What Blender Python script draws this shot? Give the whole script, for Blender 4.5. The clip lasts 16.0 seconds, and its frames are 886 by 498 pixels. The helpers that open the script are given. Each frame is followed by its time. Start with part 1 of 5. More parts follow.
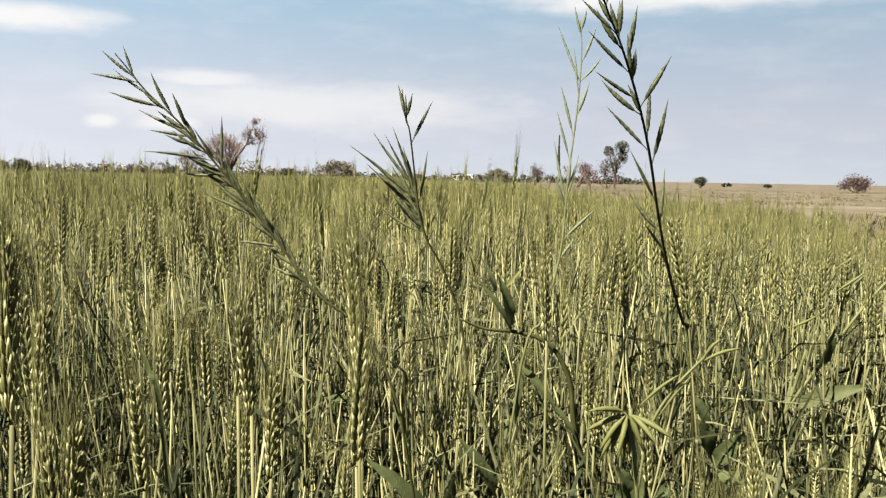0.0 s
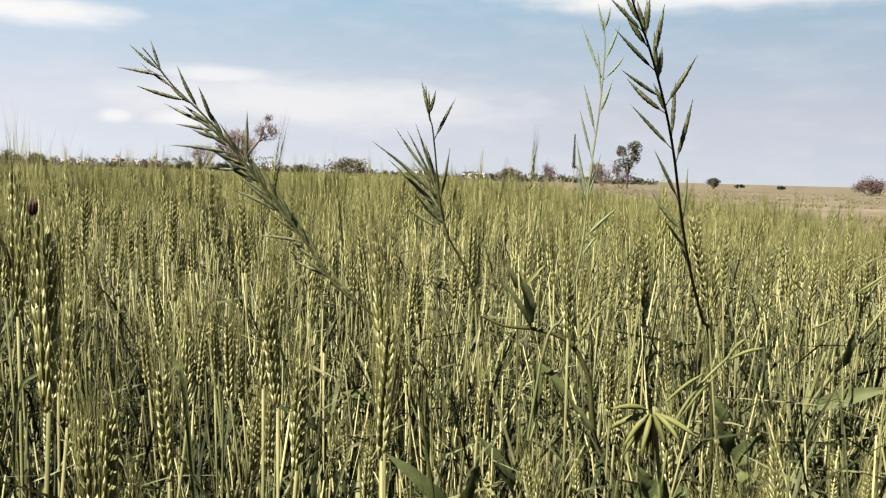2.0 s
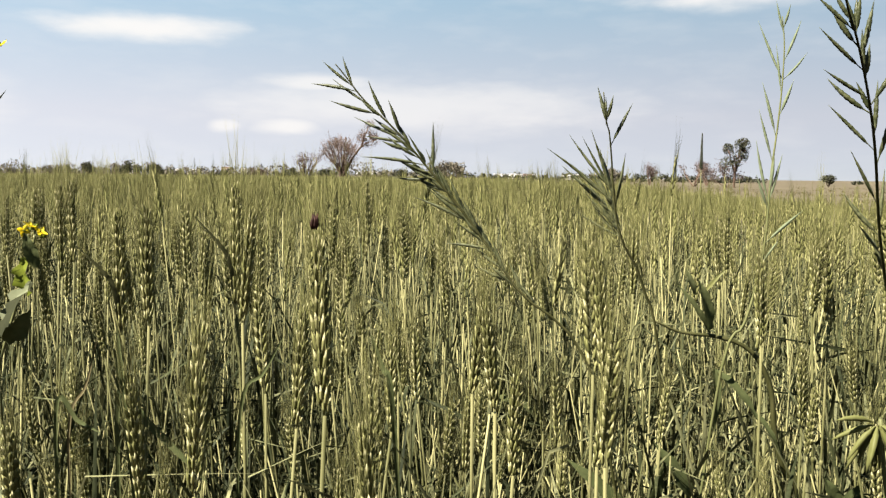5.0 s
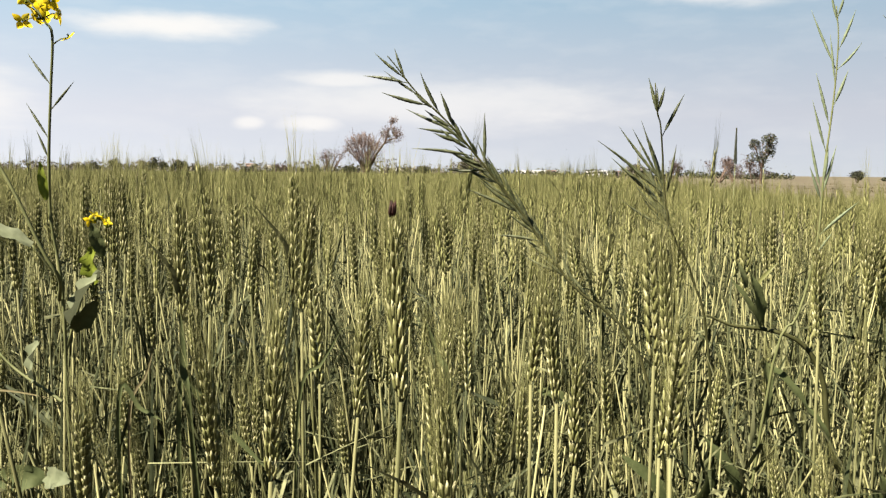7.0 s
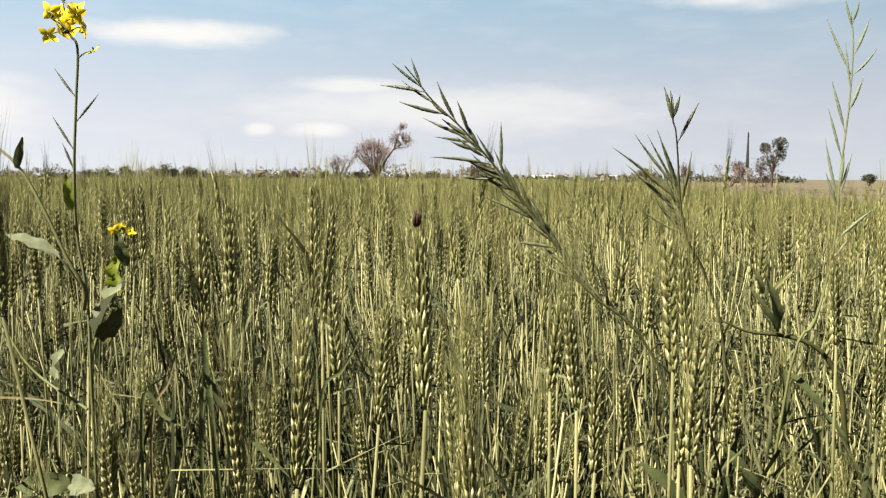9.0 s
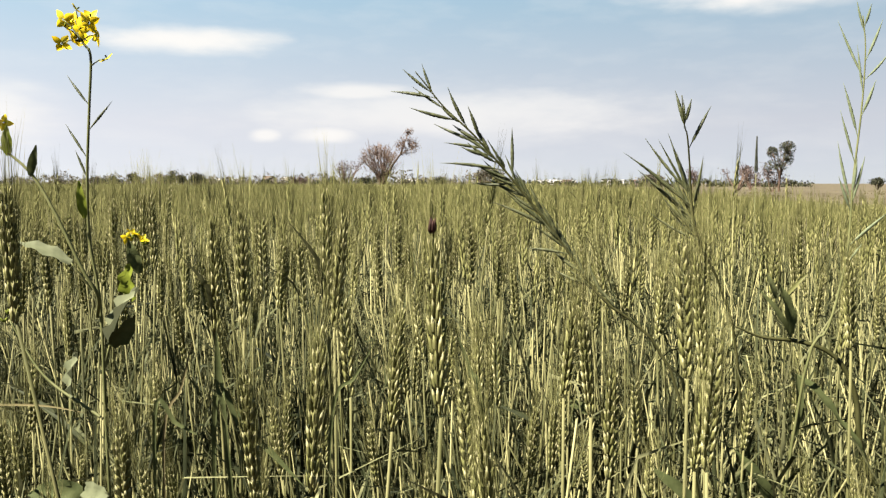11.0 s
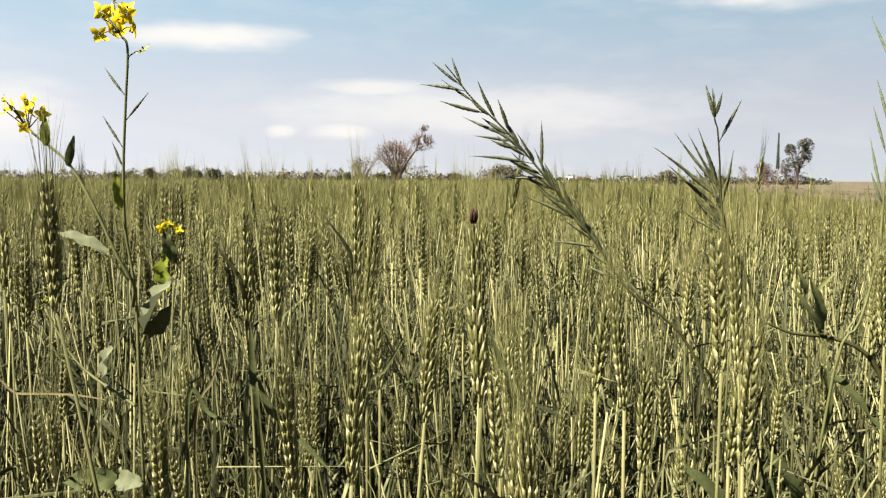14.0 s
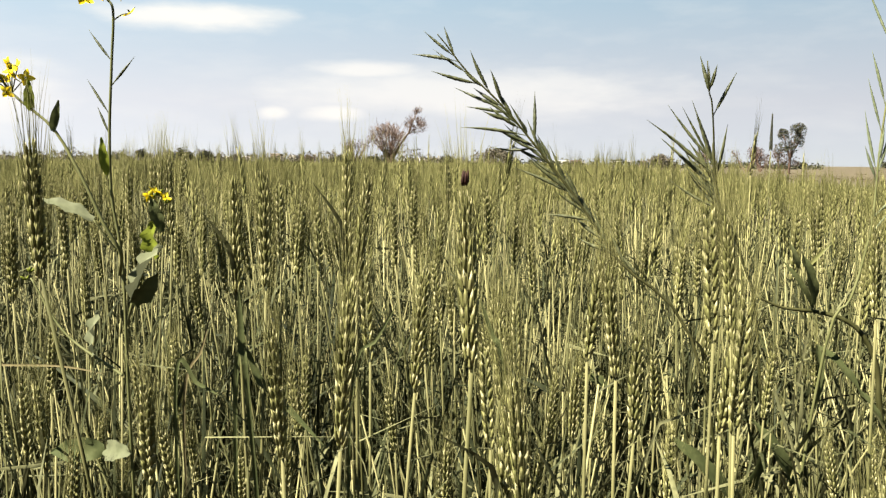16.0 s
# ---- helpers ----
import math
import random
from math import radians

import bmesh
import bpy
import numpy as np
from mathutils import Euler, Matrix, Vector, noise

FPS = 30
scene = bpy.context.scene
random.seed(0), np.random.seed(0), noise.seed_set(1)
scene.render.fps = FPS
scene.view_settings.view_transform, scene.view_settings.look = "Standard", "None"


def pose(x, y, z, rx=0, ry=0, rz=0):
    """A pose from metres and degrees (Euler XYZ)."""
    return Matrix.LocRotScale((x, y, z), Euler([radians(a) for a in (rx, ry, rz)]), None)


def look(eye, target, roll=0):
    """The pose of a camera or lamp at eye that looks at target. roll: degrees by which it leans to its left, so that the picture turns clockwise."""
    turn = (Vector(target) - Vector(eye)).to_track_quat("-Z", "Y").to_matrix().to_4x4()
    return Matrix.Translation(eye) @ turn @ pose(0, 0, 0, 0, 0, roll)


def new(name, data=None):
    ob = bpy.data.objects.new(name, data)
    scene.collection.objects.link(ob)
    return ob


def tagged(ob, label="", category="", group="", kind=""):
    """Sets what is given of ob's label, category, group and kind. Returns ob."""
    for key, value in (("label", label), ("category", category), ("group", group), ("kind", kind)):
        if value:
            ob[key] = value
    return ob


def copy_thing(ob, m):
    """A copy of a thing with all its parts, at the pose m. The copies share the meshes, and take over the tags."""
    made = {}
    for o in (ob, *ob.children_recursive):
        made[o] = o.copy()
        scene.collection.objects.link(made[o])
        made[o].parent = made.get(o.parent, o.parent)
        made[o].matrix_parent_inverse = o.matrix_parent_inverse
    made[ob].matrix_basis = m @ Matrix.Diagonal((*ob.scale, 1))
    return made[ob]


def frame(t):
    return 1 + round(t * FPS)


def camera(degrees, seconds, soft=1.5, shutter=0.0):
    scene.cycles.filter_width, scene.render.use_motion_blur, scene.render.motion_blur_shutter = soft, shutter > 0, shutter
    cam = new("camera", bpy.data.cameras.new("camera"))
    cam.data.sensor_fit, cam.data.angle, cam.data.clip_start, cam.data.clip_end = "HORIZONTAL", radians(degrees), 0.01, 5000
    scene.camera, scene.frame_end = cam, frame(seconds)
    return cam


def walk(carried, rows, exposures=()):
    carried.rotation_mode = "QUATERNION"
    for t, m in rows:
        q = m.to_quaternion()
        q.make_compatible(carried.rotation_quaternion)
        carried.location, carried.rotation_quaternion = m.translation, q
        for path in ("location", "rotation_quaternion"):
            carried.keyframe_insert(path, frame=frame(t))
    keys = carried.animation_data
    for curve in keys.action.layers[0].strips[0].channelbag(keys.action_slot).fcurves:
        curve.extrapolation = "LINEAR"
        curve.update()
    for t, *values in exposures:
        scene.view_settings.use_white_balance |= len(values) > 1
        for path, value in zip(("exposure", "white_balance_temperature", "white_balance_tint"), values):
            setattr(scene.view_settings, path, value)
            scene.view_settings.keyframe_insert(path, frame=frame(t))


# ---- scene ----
cam = camera(58.0, 16.0, soft=1.3)
PATH = [
    (0, (-0.039, 0.029, 0.854), (-0.07, 2.021, 0.677), 1.0),
    (0.5, (-0.038, 0.026, 0.851), (-0.064, 2.017, 0.666), 1.4),
    (1, (-0.041, 0.025, 0.85), (-0.069, 2.016, 0.667), 1.3),
    (1.5, (-0.048, 0.03, 0.85), (-0.093, 2.02, 0.664), 1.5),
    (2, (-0.051, 0.026, 0.852), (-0.109, 2.017, 0.67), 1.6),
    (2.5, (-0.058, 0.024, 0.852), (-0.131, 2.015, 0.675), 1.8),
    (3, (-0.064, 0.026, 0.855), (-0.143, 2.018, 0.693), 1.6),
    (3.5, (-0.079, 0.022, 0.854), (-0.207, 2.011, 0.694), 1.8),
    (4, (-0.098, 0.016, 0.854), (-0.28, 2.001, 0.693), 1.4),
    (4.5, (-0.121, 0.012, 0.856), (-0.377, 1.988, 0.685), 0.7),
    (7, (-0.17, 0.004, 0.85), (-0.529, 1.962, 0.661), 0.5),
    (7.5, (-0.171, -0.001, 0.853), (-0.54, 1.957, 0.675), 0.3),
    (8, (-0.176, -0.003, 0.853), (-0.563, 1.952, 0.683), 0.3),
    (8.5, (-0.178, -0.002, 0.851), (-0.569, 1.952, 0.677), 0.4),
    (9, (-0.177, -0.003, 0.853), (-0.56, 1.952, 0.677), 0.2),
    (11.5, (-0.184, -0.002, 0.854), (-0.591, 1.949, 0.694), -0.1),
    (12, (-0.186, -0.008, 0.855), (-0.601, 1.942, 0.696), -0.1),
    (12.5, (-0.189, -0.005, 0.855), (-0.611, 1.944, 0.697), -0.0),
    (13, (-0.19, -0.013, 0.856), (-0.617, 1.935, 0.702), -0.1),
    (13.5, (-0.192, -0.011, 0.855), (-0.63, 1.935, 0.703), -0.0),
    (14, (-0.197, -0.006, 0.85), (-0.632, 1.939, 0.678), 0.2),
    (14.5, (-0.203, -0.006, 0.842), (-0.646, 1.934, 0.645), 0.4),
    (15, (-0.196, -0.002, 0.841), (-0.617, 1.943, 0.635), 0.3),
    (15.5, (-0.193, -0.001, 0.839), (-0.598, 1.946, 0.62), 0.3),
    (16, (-0.197, 0.0, 0.838), (-0.613, 1.945, 0.624), 0.5),
]
walk(cam, [(t, look(eye, target, roll)) for t, eye, target, roll in PATH], exposures=[(0.0, 3.42, 6430, 10), (4.5, 3.42, 6470, 10), (9.0, 3.45, 6560, 9), (14.0, 3.46, 6620, 9), (15.5, 3.52, 6700, 8), (16.0, 3.53, 6700, 8)])

# ---- world, sun ----
SUN_AZ, SUN_EL = -129.0, 52.0   # degrees: azimuth clockwise from +Y, elevation


def node(nt, kind, **inputs):
    n = nt.nodes.new(kind)
    for k, v in inputs.items():
        k = k.replace("_", " ")
        if k in n.inputs:
            n.inputs[k].default_value = v
    return n


def calc(nt, op, a, b=None, c=None):
    n = nt.nodes.new("ShaderNodeMath")
    n.operation = op
    for i, v in enumerate((a, b, c)):
        if v is None:
            continue
        if isinstance(v, (int, float)):
            n.inputs[i].default_value = v
        else:
            nt.links.new(v, n.inputs[i])
    return n.outputs[0]


def mix_rgb(nt, fac, a, b, blend="MIX"):
    n = nt.nodes.new("ShaderNodeMix")
    n.data_type, n.blend_type = "RGBA", blend
    for sock, v in ((n.inputs[0], fac), (n.inputs[6], a), (n.inputs[7], b)):
        if isinstance(v, (int, float)):
            sock.default_value = v
        elif isinstance(v, tuple):
            sock.default_value = (*v, 1) if len(v) == 3 else v
        else:
            nt.links.new(v, sock)
    return n.outputs[2]


def ramp(nt, fac, stops):
    n = nt.nodes.new("ShaderNodeValToRGB")
    cr = n.color_ramp
    while len(cr.elements) < len(stops):
        cr.elements.new(0.5)
    for e, (p, c) in zip(cr.elements, stops):
        e.position, e.color = p, ((c, c, c, 1) if isinstance(c, (int, float)) else (*c, 1))
    nt.links.new(fac, n.inputs[0])
    return n.outputs[0]


def make_world():
    w = bpy.data.worlds.new("sky")
    scene.world = w
    w.use_nodes = True
    nt = w.node_tree
    nt.nodes.clear()
    sky = nt.nodes.new("ShaderNodeTexSky")
    sky.sky_type, sky.sun_disc = "NISHITA", False
    sky.sun_elevation, sky.sun_rotation = radians(SUN_EL), radians(SUN_AZ % 360)
    sky.air_density, sky.dust_density, sky.ozone_density = 0.5, 0.3, 1.0
    sky.altitude = 2500.0
    coord = nt.nodes.new("ShaderNodeTexCoord")
    sep = nt.nodes.new("ShaderNodeSeparateXYZ")
    nt.links.new(coord.outputs["Generated"], sep.inputs[0])
    az = calc(nt, "MULTIPLY", calc(nt, "ARCTAN2", sep.outputs[0], sep.outputs[1]), 57.2958)
    el = calc(nt, "MULTIPLY", calc(nt, "ARCSINE", sep.outputs[2]), 57.2958)
    comb = nt.nodes.new("ShaderNodeCombineXYZ")
    nt.links.new(calc(nt, "MULTIPLY", az, 0.16), comb.inputs[0])
    nt.links.new(calc(nt, "MULTIPLY", el, 0.55), comb.inputs[1])
    big = node(nt, "ShaderNodeTexNoise", Scale=1.0, Detail=6.0, Roughness=0.55)
    nt.links.new(comb.outputs[0], big.inputs["Vector"])
    n = calc(nt, "SUBTRACT", big.outputs[0], 0.5)
    dens = None
    # streaks of cloud: azimuth, elevation, half width, half height, weight
    for a, e, wd, ht, k in CLOUDS:
        da = calc(nt, "DIVIDE", calc(nt, "SUBTRACT", az, a), wd)
        de = calc(nt, "DIVIDE", calc(nt, "SUBTRACT", el, e), ht)
        r = calc(nt, "SQRT", calc(nt, "ADD", calc(nt, "MULTIPLY", da, da), calc(nt, "MULTIPLY", de, de)))
        r = calc(nt, "ADD", r, calc(nt, "MULTIPLY", n, 1.5))
        m = nt.nodes.new("ShaderNodeMapRange")
        m.interpolation_type = "SMOOTHSTEP"
        m.inputs[1].default_value, m.inputs[2].default_value = 1.3, 0.2
        m.inputs[3].default_value, m.inputs[4].default_value = 0.0, k
        nt.links.new(r, m.inputs[0])
        dens = m.outputs[0] if dens is None else calc(nt, "MAXIMUM", dens, m.outputs[0])
    # thin veil all round the sky
    veil = nt.nodes.new("ShaderNodeMapRange")
    veil.inputs[1].default_value, veil.inputs[2].default_value = 0.47, 0.75
    veil.inputs[3].default_value, veil.inputs[4].default_value = 0.0, 0.16
    nt.links.new(big.outputs[0], veil.inputs[0])
    dens = calc(nt, "MAXIMUM", dens, veil.outputs[0])
    haze = nt.nodes.new("ShaderNodeMapRange")
    haze.interpolation_type = "SMOOTHSTEP"
    haze.inputs[1].default_value, haze.inputs[2].default_value = 3000.0, -1.0
    haze.inputs[3].default_value, haze.inputs[4].default_value = 0.0, HAZE
    nt.links.new(el, haze.inputs[0])
    dot = nt.nodes.new("ShaderNodeVectorMath")
    dot.operation = "DOT_PRODUCT"
    nt.links.new(coord.outputs["Generated"], dot.inputs[0])
    dot.inputs[1].default_value = (math.sin(radians(SUN_AZ)), math.cos(radians(SUN_AZ)), 0)
    glow = calc(nt, "ADD", calc(nt, "MULTIPLY", dot.outputs["Value"], 0.30), 1.09)   # dusty air is brighter towards the sun
    top = ramp(nt, calc(nt, "DIVIDE", el, 90.0), [(0.0, tuple(HAZE_COL)), (0.046, tuple(HAZE_COL)), (0.178, HAZE_TOP), (1.0, HAZE_ZENITH)])
    col = mix_rgb(nt, haze.outputs[0], sky.outputs[0], mix_rgb(nt, 1.0, top, glow, "MULTIPLY"))
    col = mix_rgb(nt, dens, col, CLOUD_COL)
    bg = nt.nodes.new("ShaderNodeBackground")
    bg.inputs[1].default_value = SKY
    nt.links.new(col, bg.inputs[0])
    out = nt.nodes.new("ShaderNodeOutputWorld")
    nt.links.new(bg.outputs[0], out.inputs[0])


SKY = 0.0322
HAZE, HAZE_COL, HAZE_TOP, HAZE_ZENITH, CLOUD_COL = 0.95, (2.02, 2.03, 2.14), (0.93, 1.66, 2.16), (0.32, 0.62, 1.00), (2.95, 2.86, 2.76)
CLOUDS = [(15.5, 12.6, 15.0, 1.5, 0.95), (-29.0, 9.5, 6.5, 1.0, 0.9), (-11.0, 4.9, 16.0, 2.0, 0.6),
          (-17.5, 6.4, 4.5, 0.7, 0.7), (-19.6, 3.4, 2.6, 0.75, 0.8), (-24.0, 3.4, 1.1, 0.5, 0.75), (-41.5, 4.2, 4.5, 2.6, 0.7)]
make_world()
sun = new("sun", bpy.data.lights.new("sun", "SUN"))
sun.data.energy, sun.data.angle, sun.data.color = 5.0, radians(0.6), (1.0, 0.95, 0.86)
to_sun = Vector((math.sin(radians(SUN_AZ)) * math.cos(radians(SUN_EL)), math.cos(radians(SUN_AZ)) * math.cos(radians(SUN_EL)), math.sin(radians(SUN_EL))))
sun.matrix_world = look(to_sun * 50, (0, 0, 0))


# ---- materials ----
def plant_material(name, colours, rough=0.5, translucent=0.0, scale=60.0, streak=1.0, vary="island", bump=0.0, spec=0.03):
    """Three colours mixed by grain along the piece and by a random value for each piece."""
    m = bpy.data.materials.new(name)
    m.use_nodes = True
    nt = m.node_tree
    nt.nodes.clear()
    if vary == "island":
        rnd = nt.nodes.new("ShaderNodeNewGeometry").outputs["Random Per Island"]
    else:
        rnd = nt.nodes.new("ShaderNodeObjectInfo").outputs["Random"]
    coord = nt.nodes.new("ShaderNodeTexCoord")
    mp = nt.nodes.new("ShaderNodeMapping")
    mp.inputs["Scale"].default_value = (scale, scale, scale * streak)
    nt.links.new(coord.outputs["Object"], mp.inputs[0])
    fine = node(nt, "ShaderNodeTexNoise", Scale=1.0, Detail=4.0, Roughness=0.6)
    nt.links.new(mp.outputs[0], fine.inputs["Vector"])
    broad = node(nt, "ShaderNodeTexNoise", Scale=3.0, Detail=2.0)
    nt.links.new(coord.outputs["Object"], broad.inputs["Vector"])
    f = calc(nt, "ADD", calc(nt, "MULTIPLY", fine.outputs[0], 0.55), calc(nt, "MULTIPLY", rnd, 0.55))
    f = calc(nt, "ADD", f, calc(nt, "MULTIPLY", calc(nt, "SUBTRACT", broad.outputs[0], 0.5), 0.5))
    col = ramp(nt, f, [(0.15, colours[0]), (0.52, colours[1]), (0.9, colours[2])])
    b = node(nt, "ShaderNodeBsdfPrincipled", Roughness=rough)
    b.inputs["Specular IOR Level"].default_value = spec
    nt.links.new(col, b.inputs["Base Color"])
    if bump:
        bp = node(nt, "ShaderNodeBump", Strength=bump, Distance=0.002)
        nt.links.new(fine.outputs[0], bp.inputs["Height"])
        nt.links.new(bp.outputs[0], b.inputs["Normal"])
    last = b.outputs[0]
    if translucent:
        tr = nt.nodes.new("ShaderNodeBsdfTranslucent")
        nt.links.new(col, tr.inputs[0])
        mx = nt.nodes.new("ShaderNodeMixShader")
        mx.inputs[0].default_value = translucent
        nt.links.new(last, mx.inputs[1])
        nt.links.new(tr.outputs[0], mx.inputs[2])
        last = mx.outputs[0]
    out = nt.nodes.new("ShaderNodeOutputMaterial")
    nt.links.new(last, out.inputs[0])
    return m


def ground_material(name, colours, scales, bump=0.5):
    m = bpy.data.materials.new(name)
    m.use_nodes = True
    nt = m.node_tree
    b = nt.nodes["Principled BSDF"]
    b.inputs["Roughness"].default_value = 0.95
    b.inputs["Specular IOR Level"].default_value = 0.1
    coord = nt.nodes.new("ShaderNodeTexCoord")
    ns = []
    for sc, det in scales:
        n = node(nt, "ShaderNodeTexNoise", Scale=sc, Detail=det, Roughness=0.62)
        nt.links.new(coord.outputs["Object"], n.inputs["Vector"])
        ns.append(n.outputs[0])
    f = calc(nt, "ADD", calc(nt, "MULTIPLY", ns[0], 0.6), calc(nt, "MULTIPLY", ns[1], 0.4))
    col = ramp(nt, f, [(0.33, colours[0]), (0.5, colours[1]), (0.66, colours[2])])
    nt.links.new(col, b.inputs["Base Color"])
    bp = node(nt, "ShaderNodeBump", Strength=bump, Distance=0.03)
    nt.links.new(ns[1], bp.inputs["Height"])
    nt.links.new(bp.outputs[0], b.inputs["Normal"])
    return m


# Near-black end of the straw tones stands in for shade between the stalks.
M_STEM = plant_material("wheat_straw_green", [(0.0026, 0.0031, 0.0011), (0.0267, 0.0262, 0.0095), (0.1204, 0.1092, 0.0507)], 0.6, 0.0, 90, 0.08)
M_EAR = plant_material("wheat_ear_green", [(0.0370, 0.0378, 0.0123), (0.0774, 0.0757, 0.0264), (0.1452, 0.1346, 0.0572)], 0.55, 0.35, 220, 0.3, bump=0.15)
M_GLUME = plant_material("pale_glume", [(0.0630, 0.0596, 0.0260), (0.1218, 0.1117, 0.0546), (0.1932, 0.1747, 0.0966)], 0.5, 0.3, 220, 0.3)
M_AWN = plant_material("wheat_awn", [(0.0396, 0.0400, 0.0128), (0.0651, 0.0625, 0.0224), (0.1012, 0.0924, 0.0405)], 0.5, 0.4, 60, 0.1)
# Darkest blade tone is set low to paint in the shade of the gaps.
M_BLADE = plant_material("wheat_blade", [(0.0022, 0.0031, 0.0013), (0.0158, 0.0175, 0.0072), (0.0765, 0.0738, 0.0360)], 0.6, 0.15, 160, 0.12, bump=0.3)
# Dark-to-pale noise contrast stands in for lit and shaded pod sides.
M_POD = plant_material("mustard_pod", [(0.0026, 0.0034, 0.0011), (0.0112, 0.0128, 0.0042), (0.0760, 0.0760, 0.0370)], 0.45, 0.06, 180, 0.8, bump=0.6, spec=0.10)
M_PALEPOD = plant_material("pale_mustard_pod", [(0.0192, 0.0252, 0.0133), (0.0414, 0.0488, 0.0266), (0.0925, 0.0984, 0.0592)], 0.45, 0.10, 260, 0.8, bump=0.4)
M_MSTEM = plant_material("mustard_stem", [(0.0148, 0.0166, 0.0059), (0.0318, 0.0333, 0.0126), (0.0703, 0.0688, 0.0303)], 0.45, 0.0, 110, 0.2)
# Darker copy of the mustard stem; its colour stands in for shade.
M_STALK = plant_material("shaded_mustard_stem", [(0.0040, 0.0045, 0.0014), (0.0110, 0.0112, 0.0036), (0.0380, 0.0350, 0.0145)], 0.5, 0.0, 110, 0.2)
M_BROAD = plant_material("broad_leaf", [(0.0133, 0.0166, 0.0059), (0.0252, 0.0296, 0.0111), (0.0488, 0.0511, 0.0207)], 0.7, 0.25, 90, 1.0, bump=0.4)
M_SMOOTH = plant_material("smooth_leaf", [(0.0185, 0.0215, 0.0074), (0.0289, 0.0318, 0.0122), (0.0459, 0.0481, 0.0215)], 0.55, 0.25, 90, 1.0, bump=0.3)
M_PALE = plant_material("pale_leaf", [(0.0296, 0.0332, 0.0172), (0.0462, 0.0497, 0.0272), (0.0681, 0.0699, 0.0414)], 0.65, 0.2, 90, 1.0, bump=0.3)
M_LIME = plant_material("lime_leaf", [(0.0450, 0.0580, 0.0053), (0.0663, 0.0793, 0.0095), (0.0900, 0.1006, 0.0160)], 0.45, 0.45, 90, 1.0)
M_YPOD = plant_material("yellow_pod", [(0.0252, 0.0282, 0.0076), (0.0412, 0.0422, 0.0131), (0.0603, 0.0584, 0.0236)], 0.45, 0.15, 140, 0.6)
M_PETAL = plant_material("yellow_petal", [(0.3396, 0.2265, 0.0046), (0.3850, 0.2810, 0.0094), (0.4075, 0.3264, 0.0272)], 0.5, 0.4, 120, 1.0)
M_DARK = plant_material("withered_tip", [(0.0037, 0.0027, 0.0018), (0.0074, 0.0041, 0.0030), (0.0178, 0.0078, 0.0059)], 0.6, 0.0, 300, 1.0)
M_BARK = plant_material("bark", [(0.0266, 0.0172, 0.0118), (0.0450, 0.0296, 0.0213), (0.0693, 0.0480, 0.0343)], 0.9, 0.0, 6, 0.3, vary="object", bump=0.6)
M_TWIG = plant_material("twig", [(0.0343, 0.0225, 0.0160), (0.0556, 0.0367, 0.0266), (0.0793, 0.0556, 0.0426)], 0.85, 0.0, 4, 1.0)
M_DRYLEAF = plant_material("dry_leaf", [(0.0260, 0.0178, 0.0154), (0.0403, 0.0278, 0.0237), (0.0592, 0.0432, 0.0355)], 0.8, 0.2, 4, 1.0)
# Tree and scrub leaf tones are lifted and browned to imitate distant haze.
M_TREELEAF = plant_material("tree_leaf", [(0.0096, 0.0104, 0.0063), (0.0178, 0.0185, 0.0115), (0.0296, 0.0289, 0.0192)], 0.7, 0.2, 3, 1.0)
M_SCRUB = plant_material("scrub_leaf", [(0.0296, 0.0259, 0.0185), (0.0459, 0.0400, 0.0289), (0.0666, 0.0577, 0.0429)], 0.8, 0.2, 3, 1.0)
M_DRYGRASS = plant_material("dry_grass", [(0.0266, 0.0219, 0.0101), (0.0444, 0.0367, 0.0172), (0.0770, 0.0639, 0.0332)], 0.8, 0.1, 4, 1.0)
M_SOIL = ground_material("field_soil", [(0.0148, 0.0100, 0.0059), (0.0311, 0.0207, 0.0118), (0.0592, 0.0400, 0.0229)], [(3.0, 6.0), (40.0, 5.0)])
M_FALLOW = ground_material("fallow_earth", [(0.0170, 0.0126, 0.0065), (0.0289, 0.0226, 0.0127), (0.0607, 0.0496, 0.0326)], [(0.10, 6.0), (0.7, 6.0)])
M_CANOPY = ground_material("wheat_canopy", [(0.0169, 0.0174, 0.0056), (0.0337, 0.0314, 0.0103), (0.0548, 0.0488, 0.0197)], [(0.25, 4.0), (9.0, 6.0)])
M_WALL = ground_material("limewash", [(0.2344, 0.2131, 0.1918), (0.3067, 0.2901, 0.2688), (0.3493, 0.3368, 0.3197)], [(0.4, 3.0), (3.0, 3.0)], 0.1)
M_MUD = ground_material("mud_wall", [(0.0935, 0.0598, 0.0450), (0.1344, 0.0894, 0.0710), (0.1717, 0.1231, 0.1006)], [(0.4, 3.0), (3.0, 3.0)], 0.1)
M_OPEN = ground_material("dark_opening", [(0.0148, 0.0148, 0.0148), (0.0222, 0.0222, 0.0222), (0.0370, 0.0333, 0.0296)], [(0.4, 3.0), (3.0, 3.0)], 0.0)


# ---- shapes: every shape is a list of vertices and a list of faces ----
class Shape:
    def __init__(self):
        self.v, self.f, self.m = [], [], []

    def add(self, v, f, mat=0):
        o = len(self.v)
        self.v += [tuple(p) for p in v]
        self.f += [tuple(i + o for i in q) for q in f]
        self.m += [mat] * len(f)
        return self


def frame_of(d):
    d = Vector(d).normalized()
    a = d.cross(Vector((0, 1, 0)) if abs(d.y) < 0.9 else Vector((1, 0, 0))).normalized()
    return a, d.cross(a), d


